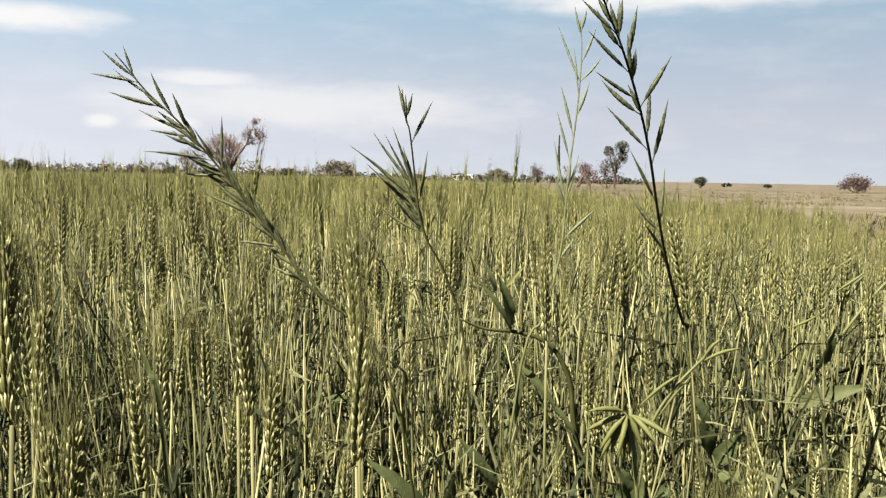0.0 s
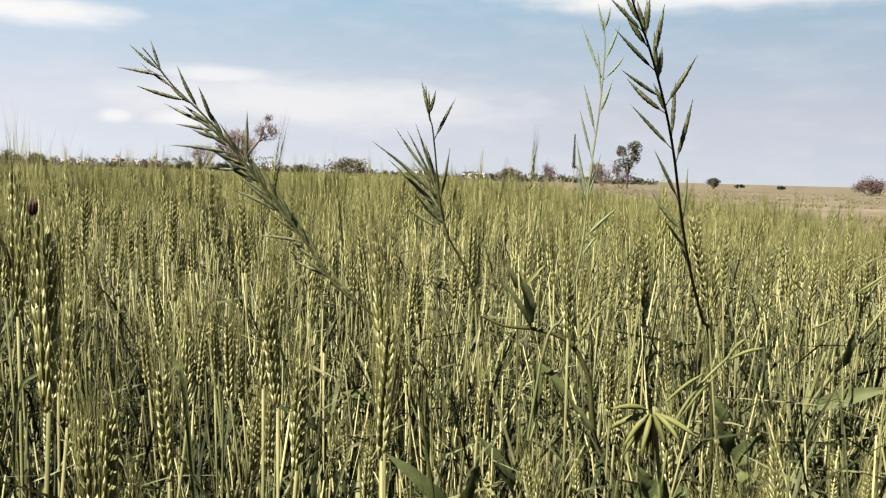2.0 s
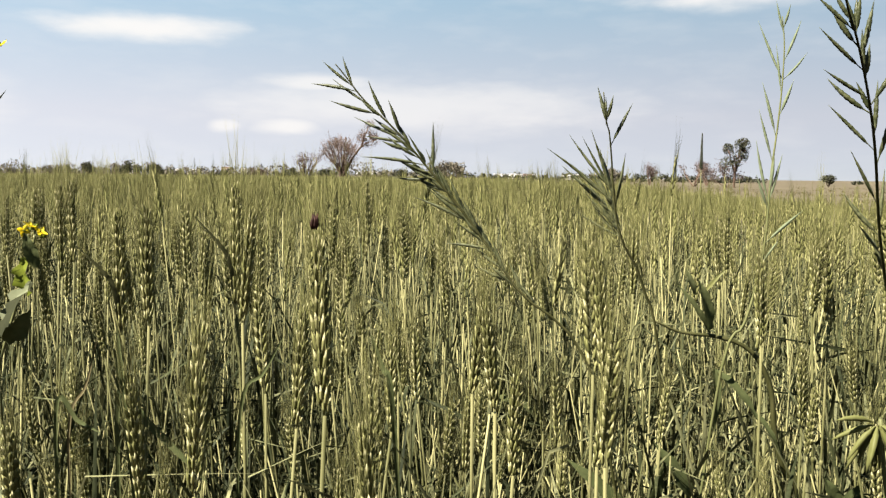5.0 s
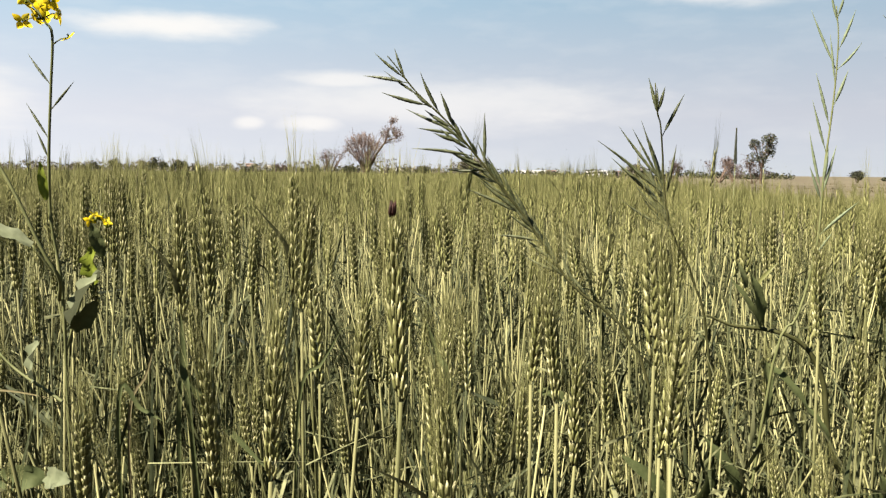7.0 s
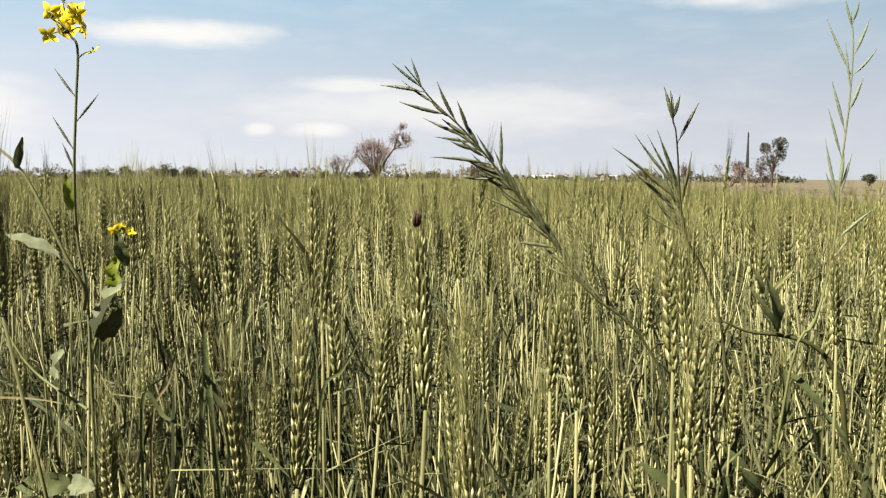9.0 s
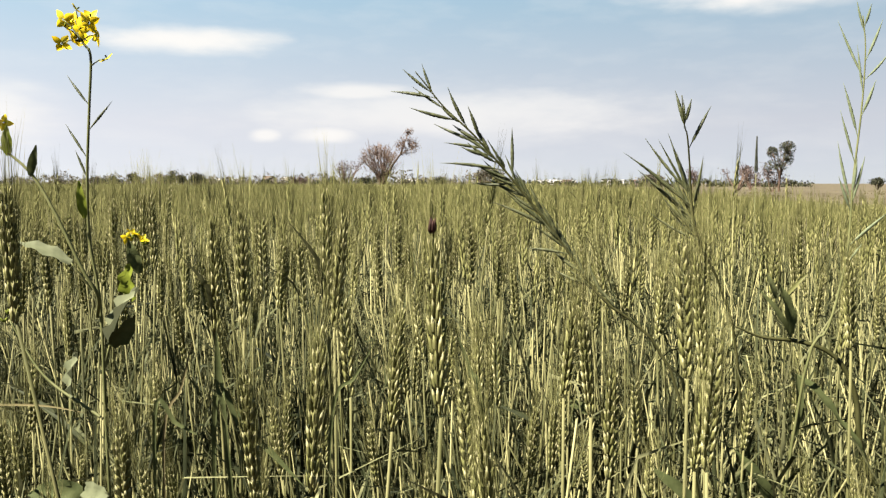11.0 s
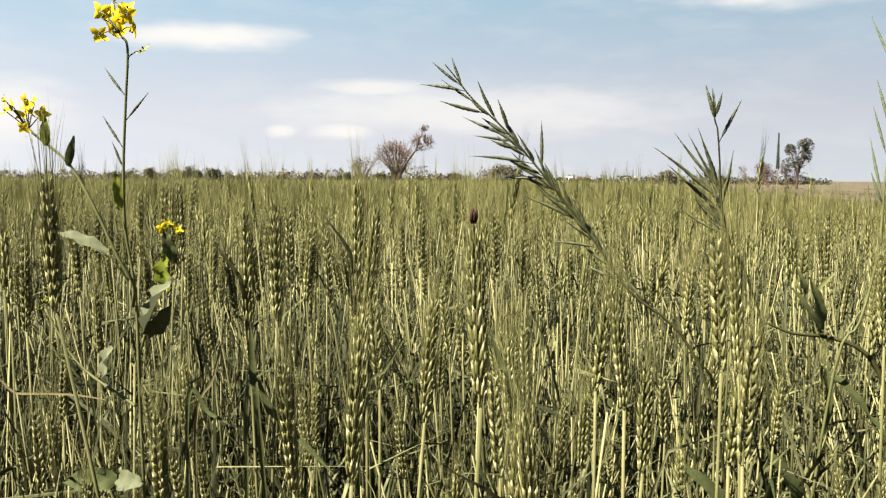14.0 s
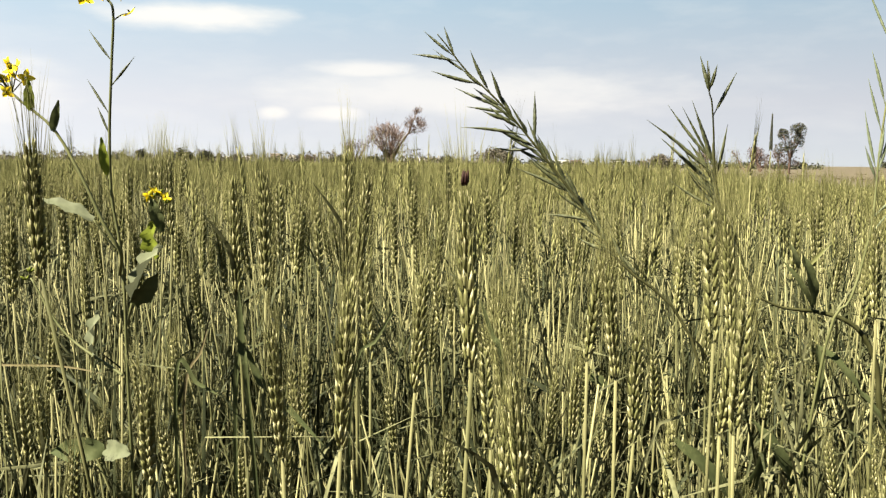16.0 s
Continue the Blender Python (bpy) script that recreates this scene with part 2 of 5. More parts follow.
def tube(sh, pts, radii, sides=5, mat=0):
    """A tapered tube along the points, closed to a point at its end."""
    pts = [Vector(p) for p in pts]
    v, f = [], []
    n = len(pts)
    for i, p in enumerate(pts):
        d = pts[min(i + 1, n - 1)] - pts[max(i - 1, 0)]
        a, b, _ = frame_of(d)
        for k in range(sides):
            w = 2 * math.pi * k / sides
            v.append(p + (a * math.cos(w) + b * math.sin(w)) * radii[i])
    for i in range(n - 1):
        for k in range(sides):
            q = (k + 1) % sides
            f.append((i * sides + k, i * sides + q, i * sides + sides + q, i * sides + sides + k))
    f.append(tuple((n - 1) * sides + k for k in range(sides)))
    return sh.add(v, f, mat)


def seed(sh, base, d, length, width, thick=None, sides=4, rings=2, mat=0, tip=False):
    """A pointed grain from base along d."""
    thick = thick or width
    a, b, d = frame_of(d)
    base = Vector(base)
    v, f = [base], []
    prof = {1: [(0.4, 1.0)], 2: [(0.32, 1.0), (0.66, 0.72)], 3: [(0.15, 0.7), (0.42, 1.0), (0.75, 0.62)]}[rings]
    for s, w in prof:
        for k in range(sides):
            g = 2 * math.pi * (k + 0.5) / sides
            v.append(base + d * length * s + a * math.cos(g) * width * w / 2 + b * math.sin(g) * thick * w / 2)
    v.append(base + d * length)
    for k in range(sides):
        q = (k + 1) % sides
        f.append((0, 1 + q, 1 + k))
        for r in range(rings - 1):
            o = 1 + r * sides
            f.append((o + k, o + q, o + sides + q, o + sides + k))
        o = 1 + (rings - 1) * sides
        f.append((o + k, o + q, len(v) - 1))
    sh.add(v, f, mat)
    if tip:      # the pale end of a glume
        for k in range(sides):
            sh.m[-1 - k * (rings + 1)] = mat + 1
    return sh


def spike(sh, base, d, length, r, bend=(0, 0, 0), mat=0, flat=False):
    """An awn: a thin three-sided spine, or one sliver far off."""
    a, b, d = frame_of(d)
    base = Vector(base)
    tip = base + d * length + Vector(bend)
    if flat:
        return sh.add([base - a * r, base + a * r, tip], [(0, 1, 2)], mat)
    mid = base + d * length * 0.5 + Vector(bend) * 0.3
    v = []
    for p, rr in ((base, r), (mid, r * 0.7)):
        for k in range(3):
            g = 2.094 * k
            v.append(p + (a * math.cos(g) + b * math.sin(g)) * rr)
    v.append(tip)
    f = []
    for k in range(3):
        q = (k + 1) % 3
        f += [(k, q, 3 + q, 3 + k), (3 + k, 3 + q, 6)]
    return sh.add(v, f, mat)


def blade(sh, base, heading, length, width, rise, droop, twist=0.0, segs=5, mat=0, fold=0.15, kink=0.45):
    """A grass blade: it leaves the straw at the angle rise, breaks over by droop (degrees) at kink, and is folded along its midrib."""
    p = Vector(base)
    h = Vector((math.cos(heading), math.sin(heading), 0))
    side = Vector((-h.y, h.x, 0))
    v, f = [], []
    for i in range(segs + 1):
        s = i / segs
        u = min(max((s - kink) * 3.0 + 0.5, 0), 1)
        ang = radians(rise - droop * u * u * (3 - 2 * u))
        w = width * (0.7 + 1.2 * s * (1 - s)) * (1 - s ** 3) + width * 0.04
        d = h * math.cos(ang) + Vector((0, 0, math.sin(ang)))
        nrm = d.cross(side)
        sd = side * math.cos(twist * s) + nrm * math.sin(twist * s)
        v += [p - sd * w / 2, p + d.cross(sd) * w * fold, p + sd * w / 2]
        p = p + d * (length / segs)
    for i in range(segs):
        o = i * 3
        f += [(o, o + 1, o + 4, o + 3), (o + 1, o + 2, o + 5, o + 4)]
    return sh.add(v, f, mat)


def mesh_of(name, sh, mats, smooth=True):
    me = bpy.data.meshes.new(name)
    me.from_pydata(sh.v, [], sh.f)
    for m in mats:
        me.materials.append(m)
    me.polygons.foreach_set("material_index", sh.m)
    me.polygons.foreach_set("use_smooth", [smooth] * len(sh.f))
    me.update()
    return me


def part(name, sh, mats, parent=None, label="", smooth=True):
    ob = new(name, mesh_of(name, sh, mats if isinstance(mats, list) else [mats], smooth))
    if parent is not None:
        ob.parent = parent
    return tagged(ob, label)


def thing(name, at=(0, 0, 0), label="", category="", group="", kind=""):
    ob = new(name)
    ob.empty_display_size = 0.05
    ob.location = at
    return tagged(ob, label, category, group, kind)


def curve_through(pts, n):
    """Points along a smooth line through the given ones (Catmull-Rom)."""
    P = [Vector(p) for p in pts]
    P = [P[0] * 2 - P[1]] + P + [P[-1] * 2 - P[-2]]
    out = []
    for j in range(n + 1):
        u = j / n * (len(P) - 3)
        i = min(int(u), len(P) - 4)
        t = u - i
        a, b, c, d = P[i:i + 4]
        out.append(0.5 * ((2 * b) + (c - a) * t + (2 * a - 5 * b + 4 * c - d) * t * t + (3 * b - a - 3 * c + d) * t ** 3))
    return out


# ---- the large structure: ground, far land, canopy ----
def field_edge(y):
    """The x at which the wheat ends; beyond it lies fallow land."""
    return (1.75 + 0.04 * y if y < 9.5 else 2.13 - 0.11 * (y - 9.5)) + 0.08 * math.sin(y * 1.7)


def make_ground():
    sh = Shape()
    rad = [0.0] + [0.5 * 1.165 ** i for i in range(60)]
    rad = [r for r in rad if r < 4200]
    v = [(0, 0, 0)]
    f = []
    k = 72
    for i, r in enumerate(rad[1:]):
        for j in range(k):
            w = 2 * math.pi * j / k
            x, y = r * math.cos(w), r * math.sin(w)
            z = 0.03 * noise.noise((x * 0.6, y * 0.6, 0)) if r < 40 else 0.0
            v.append((x, y, z))
    for j in range(k):
        f.append((0, 1 + j, 1 + (j + 1) % k))
    for i in range(len(rad) - 2):
        for j in range(k):
            a, b = 1 + i * k + j, 1 + i * k + (j + 1) % k
            f.append((a, b, b + k, a + k))
    sh.add(v, f)
    return tagged(part("ground", sh, M_FALLOW), "dry tan fallow earth reaching to the horizon", "ground", kind="structure")


make_ground()


def sheet(name, x0, x1, y0, y1, nx, ny, height, mat, label):
    sh = Shape()
    v, f = [], []
    for j in range(ny + 1):
        y = y0 + (y1 - y0) * (j / ny) ** 1.8
        for i in range(nx + 1):
            xa, xb = x0(y), x1(y)
            x = xa + (xb - xa) * i / nx
            v.append((x, y, height(x, y)))
    for j in range(ny):
        for i in range(nx):
            a = j * (nx + 1) + i
            f.append((a, a + 1, a + nx + 2, a + nx + 1))
    sh.add(v, f)
    return tagged(part(name, sh, mat), label, "field", kind="structure")


sheet("field_soil", lambda y: -13.0, field_edge, -3.0, 9.0, 110, 60,
      lambda x, y: 0.035 + 0.03 * noise.noise((x * 2.2, y * 2.2, 3)) + 0.012 * noise.noise((x * 9, y * 9, 5)), M_SOIL, "brown crumbly soil under the wheat")
sheet("wheat_canopy", lambda y: -6.0 - 1.25 * y, lambda y: field_edge(y) - 0.05, 6.0, 75.0, 90, 120,
      lambda x, y: 0.64 + 0.05 * noise.noise((x * 1.5, y * 1.5, 1)) + 0.05 * noise.noise((x * 5, y * 5, 2)), M_CANOPY, "dense green wheat merging into one canopy far off")


# ---- wheat ----
def ear_shape(rng, length, n, detail):
    """The spikelets of one ear and its awns, from the origin upwards."""
    ear, awn = Shape(), Shape()
    for i in range(n):
        s = i / n
        z = length * s * 0.90
        side = 1 if i % 2 else -1
        w = 1.0 - 0.40 * abs(2 * s - 0.85) ** 2
        size = length / n * (2.8 if detail == 2 else 2.9) * (0.5 + 0.5 * w)
        if detail == 2:
            foot = Vector((side * 0.0012, 0, z))
            lean = rng.uniform(0.14, 0.23) * w
            for k, fan in ((0, -0.21), (1, 0.0), (2, 0.21)):
                d = Vector((side * (lean + 0.05 * (k == 1)), fan * w + rng.uniform(-0.03, 0.03), 1))
                at = foot + Vector((side * 0.0008 * (k == 1), fan * 0.005, 0.0025 * (k == 1)))
                seed(ear, at, d, size * rng.uniform(0.95, 1.06) * (0.9 if k == 1 else 1.0), 0.0034 * w, 0.0028 * w, 5, 2, tip=rng.random() < 0.6)
                st = at + d.normalized() * size * 0.85
                for q in range(rng.choice((1, 1, 2)) if k != 1 else 1):
                    dd = Vector((side * rng.uniform(-0.03, 0.16), fan * rng.uniform(-0.2, 0.8) + rng.uniform(-0.05, 0.05), 1))
                    spike(awn, st, dd, rng.uniform(0.045, 0.080) * (1.05 - 0.25 * s), 0.00017,
                          (side * rng.uniform(-0.006, 0.004), rng.uniform(-0.006, 0.006), 0))
        else:
            d = Vector((side * rng.uniform(0.07, 0.15), rng.uniform(-0.08, 0.08), 1))
            seed(ear, (side * 0.0012, 0, z), d, size, 0.0040 * w, 0.0046 * w, 4, 1)
            for k in range(3):
                spike(awn, Vector((side * 0.003, rng.uniform(-0.003, 0.003), z + size * 0.8)), (rng.uniform(-0.13, 0.13), rng.uniform(-0.13, 0.13), 1),
                      rng.uniform(0.045, 0.080), 0.00026, mat=0, flat=True)
    return ear, awn


def moved(sh, m):
    out = Shape()
    out.v, out.f, out.m = [tuple(m @ Vector(p)) for p in sh.v], sh.f, sh.m
    return out


def straw_points(rng, top, bend):
    a = rng.uniform(0, 6.283)
    return [Vector((math.cos(a) * bend * s * s, math.sin(a) * bend * s * s, top * s)) for s in (0, 0.25, 0.5, 0.75, 1)]


EAR_AT = {}      # where the middle of each ear stands over its foot


def wheat_plant(rng):
    """One straw with ear, awns and blades; its ear's middle stands at 0.74 m."""
    L = rng.uniform(0.092, 0.118)
    top = 0.732 - L / 2
    pts = straw_points(rng, top, rng.uniform(0, 0.03))
    root = thing("wheat_plant", label=WHEAT_LABEL, category="wheat", group="wheat in the field")
    st = Shape()
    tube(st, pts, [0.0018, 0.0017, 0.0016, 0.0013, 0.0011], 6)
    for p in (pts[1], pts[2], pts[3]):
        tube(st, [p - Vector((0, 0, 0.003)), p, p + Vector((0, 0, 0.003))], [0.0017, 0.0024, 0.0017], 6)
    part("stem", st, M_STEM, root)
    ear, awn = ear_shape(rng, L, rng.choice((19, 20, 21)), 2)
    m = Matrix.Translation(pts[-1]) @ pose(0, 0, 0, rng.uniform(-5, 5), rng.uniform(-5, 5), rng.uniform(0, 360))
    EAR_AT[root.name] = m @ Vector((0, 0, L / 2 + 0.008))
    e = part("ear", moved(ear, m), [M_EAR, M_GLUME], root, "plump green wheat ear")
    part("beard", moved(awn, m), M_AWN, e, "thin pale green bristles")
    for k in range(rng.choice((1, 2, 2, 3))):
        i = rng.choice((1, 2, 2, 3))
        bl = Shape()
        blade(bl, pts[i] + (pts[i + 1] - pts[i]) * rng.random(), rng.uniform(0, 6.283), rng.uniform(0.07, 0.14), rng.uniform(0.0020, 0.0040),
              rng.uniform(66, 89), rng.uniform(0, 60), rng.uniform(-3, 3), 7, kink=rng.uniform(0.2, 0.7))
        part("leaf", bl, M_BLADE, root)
    return root


WHEAT_LABEL = "green wheat stalk with a bearded ear, ripening"
rng = random.Random(11)
variants = [wheat_plant(rng) for _ in range(10)]
# ears that stand out nearest to the path: x, y, height of the ear's middle, turn
NEAR = [(-0.278, 0.447, 0.781, 20), (-0.346, 0.432, 0.730, 100), (-0.588, 0.480, 0.815, 60), (-0.113, 0.614, 0.765, 90), (-0.197, 0.619, 0.726, 0),
        (-0.526, 0.655, 0.781, 80), (-0.209, 0.668, 0.728, 10), (-0.120, 0.668, 0.762, 0), (-0.105, 0.590, 0.705, 30), (-0.176, 0.625, 0.675, 15),
        (-0.245, 0.427, 0.685, 50), (-0.345, 0.609, 0.714, 75), (-0.572, 0.917, 0.755, 40), (-0.403, 0.461, 0.701, 120), (-0.520, 0.500, 0.650, 90),
        (-0.256, 0.471, 0.672, 45), (-0.106, 0.628, 0.682, 0), (0.172, 1.029, 0.745, 20), (-0.527, 1.305, 0.765, 10), (-0.550, 1.612, 0.735, 60),
        (-0.296, 0.719, 0.675, 30), (-0.628, 0.984, 0.765, 30), (0.155, 1.003, 0.750, 0), (0.054, 0.844, 0.745, 50), (-0.548, 1.450, 0.715, 90),
        (-0.433, 0.690, 0.803, 70), (-0.409, 0.660, 0.788, 20), (-0.302, 0.679, 0.643, 10), (-0.838, 0.749, 0.744, 30), (-0.490, 0.637, 0.790, 60),
        (0.180, 1.106, 0.748, 10), (-0.541, 1.383, 0.690, 40), (-0.115, 1.001, 0.713, 80), (-0.043, 1.173, 0.748, 0), (-0.279, 1.592, 0.690, 20),
        (-0.404, 1.707, 0.690, 50), (-0.117, 1.501, 0.690, 90), (-0.437, 0.755, 0.700, 20), (0.780, 2.161, 0.690, 0), (1.468, 3.242, 0.690, 0),
        (-0.768, 0.950, 0.806, 35), (-0.840, 1.030, 0.800, 80), (-1.850, 2.600, 0.810, 20), (-1.750, 2.600, 0.815, 60), (-1.770, 3.000, 0.830, 0), (-0.260, 2.600, 0.812, 40), (-0.210, 2.600, 0.805, 10)]
# weeds that crowd the wheat short on their open side: x, y, height
OPEN = [(0.54, 1.25, 0.47), (-0.15, 0.87, 0.62), (-0.06, 0.99, 0.68), (0.05, 0.96, 0.60), (0.03, 0.98, 0.62), (0.08, 1.00, 0.54), (0.21, 0.95, 0.70), (0.11, 0.66, 0.61),
        (0.18, 0.97, 0.46), (0.32, 1.10, 0.45), (-0.10, 0.90, 0.48), (0.00, 0.98, 0.46), (-0.60, 0.58, 0.57), (-0.56, 0.575, 0.70), (-0.22, 1.36, 0.45)]


def room(x, y):
    """How high a stalk may stand here beside the weeds."""
    high = 9.0
    for wx, wy, wz in OPEN:
        dx, dy = wx + 0.12, wy
        n = math.hypot(dx, dy)
        t = ((x + 0.12) * dx + y * dy) / n / n
        off = abs((x + 0.12) * dy - y * dx) / n
        if 0 < t < 0.98 and off < 0.022 + 0.02 * t:
            high = min(high, 0.845 - (0.845 - wz) * t)
    return high


LEAN = {2: -7.0, 3: 2.0, 5: -3.0, 11: 3.0, 13: -3.0, 20: 4.0, 25: -2.0}   # degrees by which some of them lean over
placed = []
for i, (x, y, z, turn) in enumerate(NEAR):
    k = z / 0.74
    v = variants[i % 10]
    m = pose(0, 0, 0, 0, LEAN.get(i, 0.0), turn) @ Matrix.Diagonal((1.15, 1.15, k, 1))
    foot = Vector((x, y, z)) - m @ EAR_AT[v.name]
    placed.append((x, y))
    copy_thing(v, Matrix.Translation(foot) @ m)


def in_view(x, y, pad):
    return -0.96 * y - pad < x < 0.62 * y + pad


def clear_of_path(x, y):
    """The gap in which the camera moves, and the open strip before it."""
    return not (-0.95 < x < 0.55 and y < 0.50 + 0.10 * abs(x + 0.12))


count = 0
while count < 275:
    x, y = rng.uniform(-1.6, 1.1), rng.uniform(0.48, 1.5)
    if not in_view(x, y, 0.12) or not clear_of_path(x, y) or any((x - a) ** 2 + (y - b) ** 2 < 0.0009 for a, b in placed):
        continue
    if y < 0.86:
        z = rng.uniform(0.47, 0.60)
    else:
        z = rng.gauss(0.70, 0.035) if x < -0.45 or x > 0.3 or y > 1.1 else rng.uniform(0.55, 0.70)
    z = min(z, room(x, y) - 0.09)
    if z < 0.36:
        continue
    m = pose(x, y, 0.03, rng.gauss(0, 4.0), rng.gauss(0, 4.0), rng.uniform(0, 360)) @ Matrix.Diagonal((1, 1, z / 0.74, 1))
    if count >= 265:
        variants[count - 265].matrix_basis = m
    else:
        copy_thing(variants[rng.randrange(10)], m)
    placed.append((x, y))
    count += 1


def crowd(name, kinds, spots, mats, label):
    """Many stalks joined into one mesh: each kind is a Shape, each spot is x, y, z, turn, lean x, lean y, height scale, width scale."""
    vs, loops, starts, totals, mi = [], [], [], [], []
    off, loff = 0, 0
    arrays = []
    for sh in kinds:
        fl = np.array([len(q) for q in sh.f])
        arrays.append((np.array(sh.v), np.concatenate([np.array(q) for q in sh.f]), fl, np.array(sh.m)))
    for n, (x, y, z, turn, lx, ly, hs, ws) in enumerate(spots):
        v, lp, fl, mm = arrays[n % len(arrays)]
        c, s = math.cos(turn), math.sin(turn)
        px = (v[:, 0] * c - v[:, 1] * s) * ws + x + lx * v[:, 2]
        py = (v[:, 0] * s + v[:, 1] * c) * ws + y + ly * v[:, 2]
        vs.append(np.stack([px, py, v[:, 2] * hs + z], 1))
        loops.append(lp + off)
        totals.append(fl)
        mi.append(mm)
        off += len(v)
    vs, loops, totals, mi = np.concatenate(vs), np.concatenate(loops), np.concatenate(totals), np.concatenate(mi)
    starts = np.concatenate([[0], np.cumsum(totals)[:-1]])
    me = bpy.data.meshes.new(name)
    me.vertices.add(len(vs))
    me.vertices.foreach_set("co", vs.astype(np.float32).ravel())
    me.loops.add(len(loops))
    me.loops.foreach_set("vertex_index", loops.astype(np.int32))
    me.polygons.add(len(totals))
    me.polygons.foreach_set("loop_start", starts.astype(np.int32))
    me.polygons.foreach_set("loop_total", totals.astype(np.int32))
    me.polygons.foreach_set("material_index", mi.astype(np.int32))
    me.polygons.foreach_set("use_smooth", np.ones(len(totals), dtype=bool))
    for m in mats:
        me.materials.append(m)
    me.update()
    me.validate()
    return tagged(new(name, me), label, "wheat", kind="stuff")


def crowd_stalk(rng, detail):
    """detail 1: spikelets, awns and blades; 0: a plain ear, a few awns and a straw."""
    sh = Shape()
    L = rng.uniform(0.080, 0.108)
    top = 0.74 - L / 2
    pts = straw_points(rng, top, rng.uniform(0, 0.04))
    m = Matrix.Translation(pts[-1]) @ pose(0, 0, 0, rng.uniform(-7, 7), rng.uniform(-7, 7), rng.uniform(0, 360))
    if detail == 1:
        tube(sh, [pts[0], pts[2], pts[4]], [0.0018, 0.0016, 0.0011], 3, 0)
        ear, awn = ear_shape(rng, L, 11, 1)
        e, a = moved(ear, m), moved(awn, m)
        sh.add(e.v, e.f, 1)
        sh.add(a.v, a.f, 2)
        for k in range(2):
            p = pts[rng.choice((1, 2, 3))]
            blade(sh, p + Vector((0, 0, rng.uniform(-0.05, 0.08))), rng.uniform(0, 6.283), rng.uniform(0.1, 0.2), rng.uniform(0.003, 0.006),
                  rng.uniform(45, 85), rng.uniform(10, 160), rng.uniform(-3, 3), 2, 3)
    else:
        sh.add([pts[2] - Vector((0.0016, 0, 0)), pts[2] + Vector((0.0016, 0, 0)), pts[4]], [(0, 1, 2)], 0)
        seed(sh, pts[-1], (m @ Vector((0, 0, 1, 0))).to_3d(), L, 0.010, 0.009, 4, 2, 1)
        for k in range(5):
            q = pts[-1] + Vector((rng.uniform(-0.005, 0.005), rng.uniform(-0.005, 0.005), L * rng.uniform(0.3, 1)))
            spike(sh, q, (rng.uniform(-0.3, 0.3), rng.uniform(-0.3, 0.3), 1), rng.uniform(0.05, 0.08), 0.0010, mat=2, flat=True)
        blade(sh, pts[3], rng.uniform(0, 6.283), 0.15, 0.010, 65, 100, 1.0, 2, 3)
    return sh


def scatter(rng, tries, y0, y1, pad, test):
    out = []
    for _ in range(tries):
        y = math.sqrt(rng.uniform(y0 * abs(y0), y1 * y1)) if y0 >= 0 else rng.uniform(y0, y1)
        lo, hi = (-0.96 * y - pad, min(0.62 * y + pad, field_edge(y))) if y0 >= 0 else (-2.6, 1.0)
        span = -0.96 * y1 - pad, min(0.62 * y1 + pad, field_edge(y1) + 0.3)
        x = rng.uniform(*span) if y0 >= 0 else rng.uniform(lo, hi)
        if lo < x < hi and test(x, y):
            out.append((x, y))
    return out


def spots_for(rng, xy, spread):
    out = []
    for x, y in xy:
        patch = 0.02 * noise.noise((x * 0.5, y * 0.5, 7))
        hs = rng.gauss(0.70, spread) / 0.74 + patch
        hs *= 1 - 0.10 * max(0.0, 1 - (field_edge(y) - x) / 0.4) - 0.10 * min(max((x - 0.1) / 0.9, 0), 1)
        if y > 1.8 and rng.random() < 0.025:
            hs += rng.uniform(0.03, 0.09)
        hs = min(hs, room(x, y) / 0.83)
        if hs < 0.45:
            continue
        out.append((x, y, 0.03, rng.uniform(0, 6.283), rng.gauss(0, 0.045), rng.gauss(0, 0.045), hs, rng.uniform(0.9, 1.1)))
    return out


rng = random.Random(5)
kinds1 = [crowd_stalk(rng, 1) for _ in range(24)]
xy = scatter(rng, 8200, 0.5, 5.2, 0.35, lambda x, y: clear_of_path(x, y) and (y > 1.5 or not in_view(x, y, 0.12) or (y > 1.0 and rng.random() < 0.25)))
xy += scatter(rng, 1100, -0.9, 0.85, 0.0, lambda x, y: clear_of_path(x, y) and (x < -0.95 or x > 0.55) and not in_view(x, max(y, 0), 0.1))
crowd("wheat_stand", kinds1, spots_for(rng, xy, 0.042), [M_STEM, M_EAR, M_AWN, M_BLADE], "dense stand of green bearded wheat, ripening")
kinds_low = []
for _ in range(30):
    sh = Shape()
    pts = straw_points(rng, rng.uniform(0.40, 0.68), rng.uniform(0, 0.10))
    tube(sh, [pts[0], pts[2], pts[4]], [0.0021, 0.0018, 0.0010], 4, 0)
    for k in range(2):
        blade(sh, pts[rng.choice((1, 2, 3))] + Vector((0, 0, rng.uniform(-0.08, 0.08))), rng.uniform(0, 6.283), rng.uniform(0.12, 0.28), rng.uniform(0.003, 0.008),
              rng.uniform(62, 89), rng.uniform(0, 80), rng.uniform(-3, 3), 3, 3, kink=rng.uniform(0.15, 0.8))
    kinds_low.append(sh)
xy = scatter(rng, 21000, 0.52, 2.9, 0.3, clear_of_path)
low = [(x, y, z, a, lx * 2.4, ly * 2.4, min(rng.uniform(0.7, 1.0), room(x, y) / 0.70), ws) for x, y, z, a, lx, ly, hs, ws in spots_for(rng, xy, 0.03)]
kinds_litter = []
